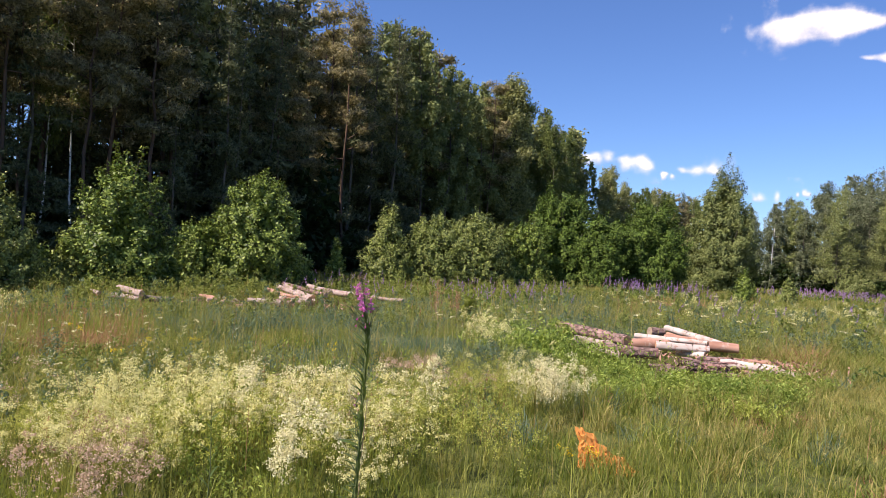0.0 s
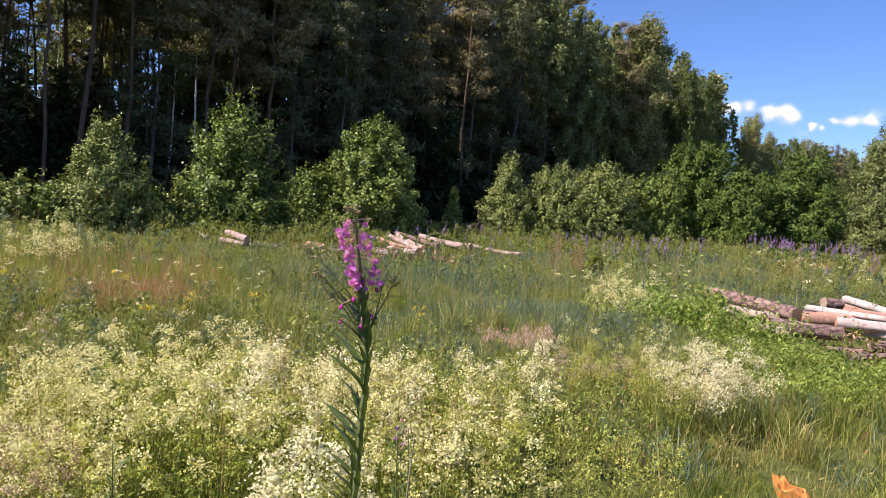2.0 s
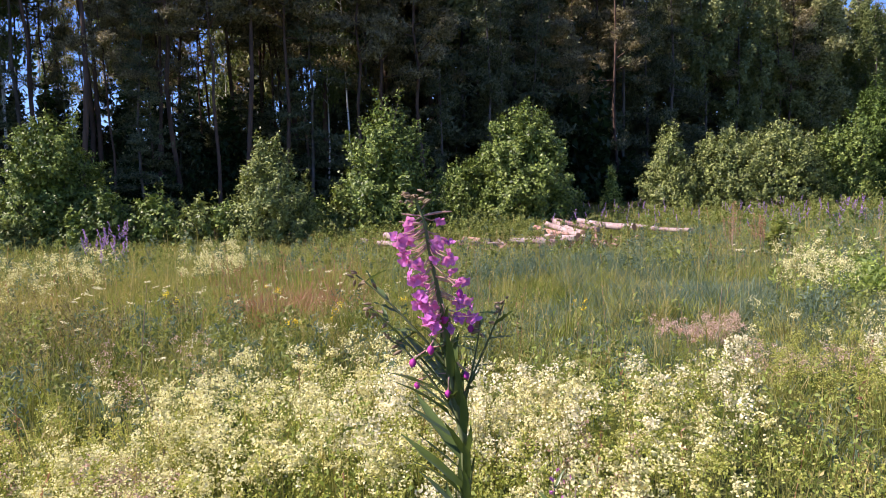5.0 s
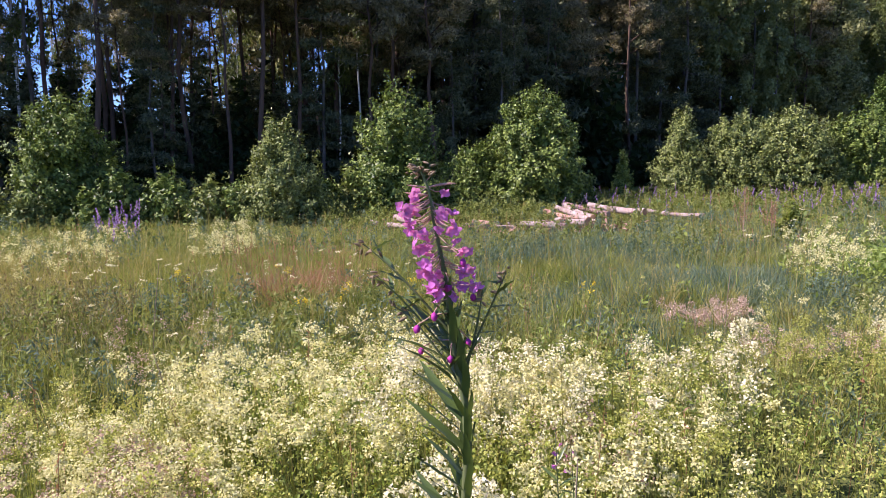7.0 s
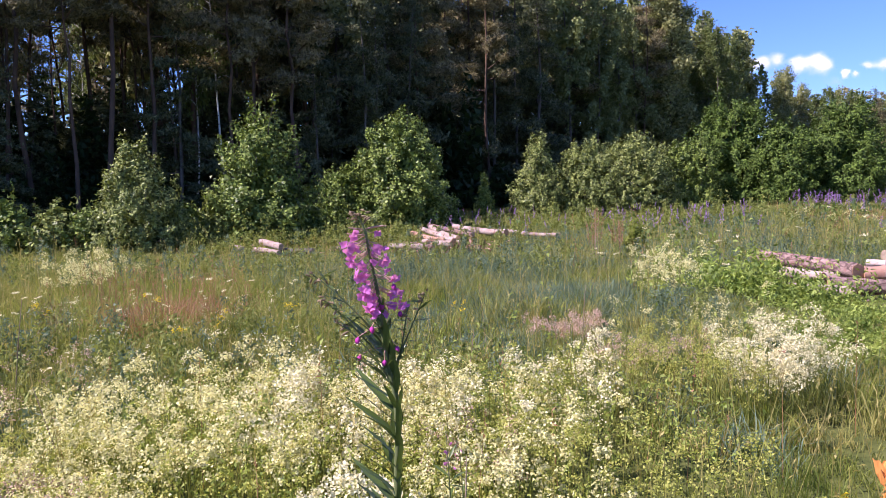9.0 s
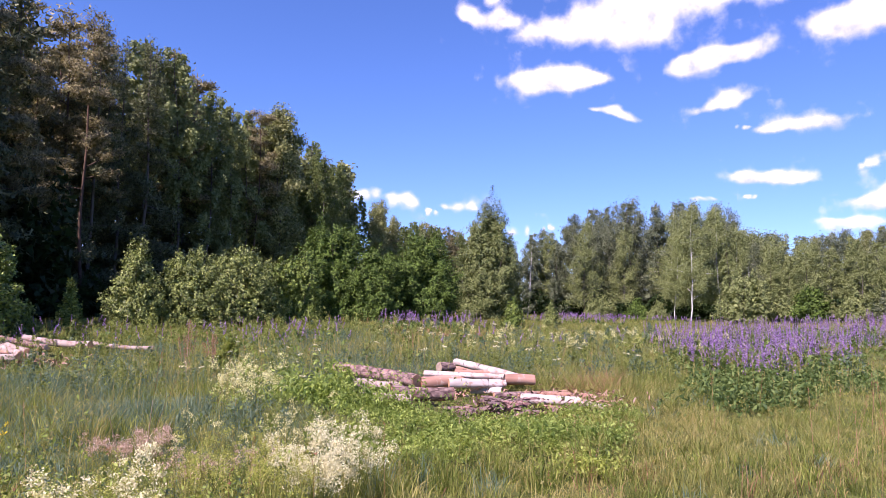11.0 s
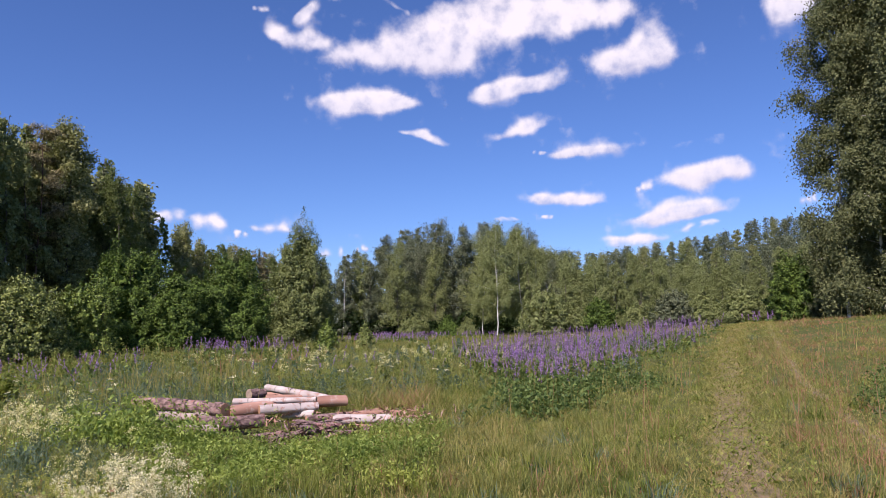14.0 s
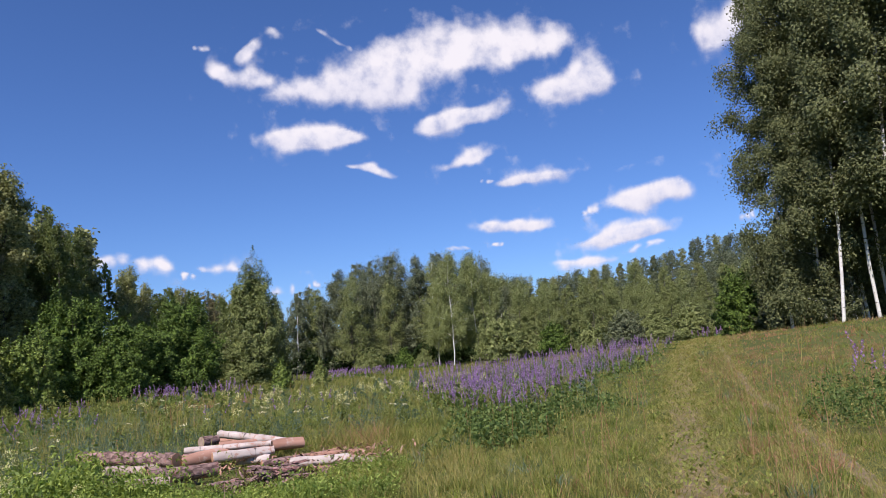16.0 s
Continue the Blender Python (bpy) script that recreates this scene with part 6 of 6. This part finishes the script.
def withered_weeds():
    """Brown sorrel and dead stems thick in the left-hand meadow, with flat white umbels among them."""
    r = np.random.default_rng(67)
    x, y = sector(80, -33, -14, 4.0, 8.0, r)
    s = lumpy(x, y, 1.1, 21) > 0.45
    x, y = x[s], y[s]
    hh = 0.5 * r.uniform(0.5, 1.2, len(x))
    pick = np.repeat(np.arange(len(x)), 70)
    k = r.uniform(0.1, 1, len(pick))
    a, rad = r.uniform(0, 6.28, len(pick)), 0.15 * np.sqrt(r.uniform(0, 1, len(pick)))
    c = np.stack([x[pick] + rad * np.cos(a), y[pick] + rad * np.sin(a), ground_z(x, y)[pick] + hh[pick] * k], -1)
    stuff("withered_weeds", *leaves(c, 0.045, 0.013, r=r, droop=-1.0, up=0.1), M_BROWN, "withered brown sorrel and dead stems", "weeds")
    heads, stems = [], []
    for n, b0, b1, d0, d1, h, wide in ((46, -30, -2, 4.0, 8.5, 0.5, 0.030), (16, 22, 34, 8, 14, 0.6, 0.05), (26, 36, 60, 12, 26, 0.6, 0.07)):
        x, y = sector(n, b0, b1, d0, d1, r)
        hh = h * r.uniform(0.7, 1.25, n)
        pick = np.repeat(np.arange(n), 16)
        a, rad = r.uniform(0, 6.28, len(pick)), wide * np.sqrt(r.uniform(0, 1, len(pick)))
        c = np.stack([x[pick] + rad * np.cos(a), y[pick] + rad * np.sin(a), ground_z(x, y)[pick] + hh[pick] + r.normal(0, 0.003, len(pick)) + 0.3 * rad * np.cos(a + pick)], -1)
        heads.append(leaves(c, wide * 0.5, wide * 0.45, r=r, up=2.0))
        stems.append(blades(x, y, hh, 0.005, 0.03, r))
    stuff("white_umbels", *merge(heads), M_WHITE, "flat white umbels on thin stems", "wildflowers")
    stuff("umbel_stems", *merge(stems), M_GRASS, "thin green stems below the white umbels", "wildflowers")


withered_weeds()


# ---- odd plants ----
def dry_dock(x, y, h, seed):
    r = np.random.default_rng(seed)
    root = new("dry_dock")
    root.matrix_basis = pose(x, y, z_at(x, y))
    for k in range(7):
        a, q = r.uniform(0, 6.28), r.uniform(0.02, 0.22)
        top = np.array([q * math.cos(a), q * math.sin(a), h * r.uniform(0.7, 1.0)])
        path = np.array([[0.05 * math.cos(a), 0.05 * math.sin(a), 0], top * [0.6, 0.6, 0.5], top])
        st = part_mesh("stem", fast_mesh("stem", *tube(path, [0.007, 0.006, 0.003], 5), M_DEAD_STEM, True), root)
        kk = r.uniform(0.5, 1, 60)[:, None]
        c = path[1] + (top - path[1]) * (kk - 0.5) * 2 + r.normal(0, 0.018, (60, 3))
        tagged(part_mesh("seed_head", fast_mesh("seed_head", *leaves(c, 0.03, 0.02, r=r), M_RED), st), kind="stuff")
    return tagged(root, "dry reddish-brown dock stalks standing in grass", "weed")


M_DEAD_STEM = bark_material("dead_stalk", (0.20, 0.13, 0.08), (0.46, 0.36, 0.24), 20, 0.2, bump=0.1)
dry_dock(6.0, 14.2, 1.25, 1)
dry_dock(6.35, 13.7, 1.0, 2)
dry_dock(-5.4, 8.2, 0.75, 3)


def dry_stalk(x, y, h, lean):
    path = np.array([[0, 0, 0], [lean * 0.4, 0.01, h * 0.5], [lean, 0, h]])
    ob = part_mesh("dry_stalk", fast_mesh("dry_stalk", *tube(path, [0.005, 0.004, 0.002], 5), M_DEAD_STEM, True))
    ob.matrix_basis = pose(x, y, z_at(x, y))
    return tagged(ob, "thin dead straw-coloured stalk in the grass", "stalk", "dead stalks")


for x, y, h, lean in ((2.25, 5.7, 0.6, 0.03), (2.1, 5.9, 0.45, -0.1), (5.6, 5.4, 0.3, 0.0), (0.32, 1.95, 0.66, 0.02), (-1.3, 3.4, 0.6, -0.12), (-2.2, 5.2, 0.8, 0.1), (0.9, 4.4, 0.55, 0.05)):
    dry_stalk(x, y, h, lean)


def small_fireweed(x, y, h, seed, blooms):
    r = np.random.default_rng(seed)
    root = new("young_fireweed")
    root.matrix_basis = pose(x, y, z_at(x, y))
    spine = np.array([[0, 0, 0], [0.01, 0, h * 0.5], [-0.005, 0.01, h]])
    part_mesh("stem", fast_mesh("stem", *tube(spine, [0.004, 0.0032, 0.001], 6), M_STEM, True), root)
    z, a = h * 0.3, 0.0
    while z < h * 0.88:
        ob = part_mesh("leaf", FLEAVES[int(r.integers(0, 3))], root)
        ob.matrix_basis = aimed(spine_at(spine, z), (math.cos(a), math.sin(a), r.uniform(0.5, 1.4)), r.normal(0, 0.3), r.uniform(0.5, 0.85))
        z, a = z + r.uniform(0.018, 0.03), a + 2.4
    for k in range(blooms):
        zz = h * r.uniform(0.8, 1.0)
        s = spine_at(spine, zz)
        flower(root, s + r.normal(0, 0.02, 3), s, r.normal(size=3), seed * 50 + k, 0.8)
    return tagged(root, "young fireweed plant with a few pink flowers", "wildflower")


small_fireweed(0.30, 2.05, 0.72, 5, 4)
small_fireweed(0.36, 2.12, 0.62, 6, 3)
small_fireweed(-0.62, 1.75, 0.7, 7, 0)


def yellow_flower(x, y, h, seed):
    r = np.random.default_rng(seed)
    root = new("yellow_wildflower")
    root.matrix_basis = pose(x, y, z_at(x, y))
    for k in range(3):
        a = r.uniform(0, 6.28)
        top = np.array([0.07 * math.cos(a), 0.07 * math.sin(a), h * r.uniform(0.75, 1.0)])
        st = part_mesh("stem", fast_mesh("stem", *tube(np.array([[0, 0, 0], top * [0.4, 0.4, 0.55], top]), [0.003, 0.0025, 0.001], 5), M_STEM, True), root)
        c = top + r.normal(0, 0.016, (16, 3))
        part_mesh("flower_head", fast_mesh("flower_head", *leaves(c, 0.018, 0.015, r=r), M_GOLD), st, "bright yellow flower head")["kind"] = "stuff"
        c = top * r.uniform(0.3, 0.9, (14, 1)) + r.normal(0, 0.02, (14, 3))
        part_mesh("foliage", fast_mesh("foliage", *leaves(c, 0.03, 0.012, r=r), M_HERB), st)["kind"] = "stuff"
    return tagged(root, "small bright yellow wildflower in the grass", "wildflower", "yellow wildflowers")


M_GOLD = leaf_material("yellow_petal", (0.70, 0.48, 0.02), (0.86, 0.68, 0.05), 0.3)
for k, (x, y, h) in enumerate(((2.16, 2.08, 0.2), (2.06, 2.26, 0.2), (-3.1, 4.4, 0.4), (-0.9, 6.3, 0.45), (-1.2, 6.0, 0.4), (-2.6, 7.0, 0.45), (1.3, 6.6, 0.4), (-1.7, 7.4, 0.5), (-0.3, 7.2, 0.45))):
    yellow_flower(x, y, h, 400 + k)

# ---- clouds, far off ----
def cloud_material():
    """Glowing vapour: thick where the density of the mesh is high, frayed by fine noise, its underside shade painted as
    greyer emission.
    """
    m, n, l, p = nodes_of("cloud_vapour")
    n.remove(p)
    tc = n.new("ShaderNodeTexCoord")
    geo = n.new("ShaderNodeNewGeometry")
    thick = n.new("ShaderNodeAttribute")
    thick.attribute_name = "vapour"
    big = n.new("ShaderNodeTexNoise")
    big.inputs["Scale"].default_value, big.inputs["Detail"].default_value, big.inputs["Roughness"].default_value = 0.0105, 6, 0.52
    l.new(geo.outputs["Position"], big.inputs["Vector"])
    add = n.new("ShaderNodeMath")
    add.operation = "MULTIPLY_ADD"
    add.inputs[1].default_value = 2.0
    l.new(big.outputs["Fac"], add.inputs[0])
    l.new(thick.outputs["Fac"], add.inputs[2])
    al = n.new("ShaderNodeMapRange")
    al.interpolation_type = "SMOOTHSTEP"
    al.inputs["From Min"].default_value, al.inputs["From Max"].default_value = 0.62, 1.9
    l.new(add.outputs[0], al.inputs["Value"])
    sep = n.new("ShaderNodeSeparateXYZ")
    l.new(tc.outputs["Object"], sep.inputs[0])
    under_shade = n.new("ShaderNodeMath")
    under_shade.operation = "MULTIPLY_ADD"
    under_shade.inputs[1].default_value = 0.45
    l.new(sep.outputs["Y"], under_shade.inputs[0])
    l.new(big.outputs["Fac"], under_shade.inputs[2])
    r = ramp(n, [(0.16, (0.64, 0.67, 0.80)), (0.40, (0.88, 0.89, 0.95)), (0.62, (1.0, 0.99, 1.0))])
    l.new(under_shade.outputs[0], r.inputs["Fac"])
    em = n.new("ShaderNodeEmission")
    em.inputs["Strength"].default_value = 0.77
    l.new(r.outputs[0], em.inputs["Color"])
    tr = n.new("ShaderNodeBsdfTransparent")
    mix = n.new("ShaderNodeMixShader")
    l.new(al.outputs[0], mix.inputs["Fac"])
    l.new(tr.outputs[0], mix.inputs[1])
    l.new(em.outputs[0], mix.inputs[2])
    l.new(mix.outputs[0], n["Material Output"].inputs["Surface"])
    return m


M_CLOUD = cloud_material()


def heap(seed, n):
    """Puffs of a small cumulus: a flat base with uneven domes on it."""
    r = np.random.default_rng(seed)
    made = []
    for k in range(n):
        u = -0.72 + 1.44 * (k + 0.5) / n + r.normal(0, 0.06)
        top = (1 - 0.75 * u * u) * r.uniform(0.55, 1.0)
        made.append((u, -0.42 + 0.5 * top, r.uniform(0.22, 0.38), 0.24 + 0.38 * top))
    return made


def cloud(bearing, height, wide, tall, tilt=0.0, seed=0, puffs=None, thin=0.0, label="white fair-weather cumulus cloud"):
    """A sheet of vapour on the far sky, domed towards the meadow; sizes in degrees."""
    d = 3200.0
    b, e = radians(bearing), radians(height)
    c = Vector((d * math.sin(b) * math.cos(e), d * math.cos(b) * math.cos(e), d * math.sin(e)))
    nu, nv, reach = 56, 34, 1.5
    u, v = np.meshgrid(np.linspace(-reach, reach, nu), np.linspace(-reach, reach, nv), indexing="ij")
    r = np.random.default_rng(seed + 900)
    wu, wv = u.copy(), v.copy()
    for k in range(5):
        a, s, f = r.uniform(0, 6.28), 2.2 * 1.5**k, r.uniform(0, 6.28)
        wu += 0.09 / 1.5**k * np.sin((u * math.cos(a) + v * math.sin(a)) * s + f)
        wv += 0.13 / 1.5**k * np.sin((u * math.sin(a) - v * math.cos(a)) * s + 2 * f)
    dens = sum(np.exp(-1.5 * ((wu - pu) / ru) ** 2 - 1.5 * ((wv - pv) / rv) ** 2) for pu, pv, ru, rv in (puffs or heap(seed, max(3, int(wide * 0.9)))))
    dens = np.minimum(dens, 1.25) - 0.5 - 0.8 * thin
    dens -= 3.0 * np.clip(np.maximum(np.abs(u), np.abs(v)) - reach + 0.25, 0, 1)
    verts = np.stack([u, v, 0.25 * (1 - 0.4 * (u * u + v * v))], -1).reshape(-1, 3)
    i, j = np.meshgrid(np.arange(nu - 1), np.arange(nv - 1), indexing="ij")
    q = i * nv + j
    me = fast_mesh("cloud", verts, np.stack([q, q + nv, q + nv + 1, q + 1], -1).reshape(-1, 4), M_CLOUD, True)
    me.attributes.new("vapour", "FLOAT", "POINT").data.foreach_set("value", dens.ravel().astype(np.float32))
    ob = part_mesh("cloud", me)
    sx, sy = d * math.tan(radians(wide * 0.5)), d * math.tan(radians(tall * 0.5))
    ob.matrix_basis = look(c, (0, 0, 0)) @ Matrix.Rotation(math.pi, 4, "Y") @ Matrix.Rotation(radians(tilt), 4, "Z") @ Matrix.Diagonal((sx, sy, 0.5 * (sx + sy), 1))
    ob.visible_shadow = False
    return tagged(ob, label, "cloud", "clouds")


BROAD = ((-0.86, -0.05, 0.17, 0.2), (-0.62, -0.15, 0.26, 0.34), (-0.36, -0.2, 0.3, 0.46), (-0.1, -0.1, 0.34, 0.7), (0.15, 0.15, 0.36, 0.68), (0.42, 0.3, 0.34, 0.56), (0.7, 0.38, 0.28, 0.46), (0.9, 0.48, 0.14, 0.3), (-0.16, -0.62, 0.24, 0.26))
cloud(59.3, 22.7, 21.6, 7.4, 0, 1, BROAD, label="broad bright white cumulus cloud with frayed edges")
# bearing, height, width, height across, tilt, seed, thinness
for b, e, w, h, tilt, seed, thin in (
    (45.0, 22.5, 5.4, 2.6, -4, 2, 0.0), (45.8, 24.6, 4.6, 2.2, 38, 3, 0.28), (42.0, 24.4, 1.6, 0.8, 0, 4, 0.2), (53.0, 25.2, 4.0, 1.2, -25, 5, 0.36),
    (72.6, 20.8, 7.4, 3.9, 8, 6, 0.0), (63.0, 18.8, 7.2, 2.5, 6, 7, 0.0), (50.8, 18.0, 9.4, 2.6, 2, 8, 0.0), (55.3, 15.1, 5.2, 1.1, -13, 9, 0.42),
    (63.2, 15.6, 5.2, 2.1, 8, 10, 0.08), (69.0, 13.6, 6.8, 1.9, -2, 11, 0.0), (64.9, 13.5, 1.7, 0.8, 0, 12, 0.1), (78.1, 11.3, 7.4, 2.7, 8, 13, 0.0),
    (67.1, 9.8, 6.6, 1.7, -3, 14, 0.02), (73.1, 10.3, 2.0, 1.1, 0, 15, 0.02), (75.2, 8.3, 8.8, 2.0, 7, 16, 0.02), (65.3, 8.4, 1.3, 0.7, 0, 17, 0.0), (62.0, 8.3, 2.6, 0.7, 0, 18, 0.18),
    (72.0, 6.2, 5.4, 1.6, 4, 19, 0.02), (77.2, 7.1, 3.6, 0.9, 4, 20, 0.1), (38.5, 8.1, 4.0, 1.7, 0, 21, 0.0), (42.9, 7.8, 3.8, 1.5, 3, 22, 0.0), (40.6, 7.2, 1.6, 0.8, 0, 23, 0.05),
    (35.2, 8.5, 2.8, 1.6, 0, 24, 0.0), (47.6, 5.9, 2.4, 1.4, 0, 25, 0.02), (50.2, 6.2, 1.6, 1.2, 0, 26, 0.0), (84.8, 22.9, 6.0, 4.2, 8, 27, 0.0), (84.6, 8.4, 1.6, 0.9, 0, 28, 0.05), (90, 31, 10, 5, 0, 29, 0.0), (40, 33, 9, 5, 0, 30, 0.0)):
    cloud(b, e, w * 1.08, h * 1.4, tilt, seed, thin=thin)
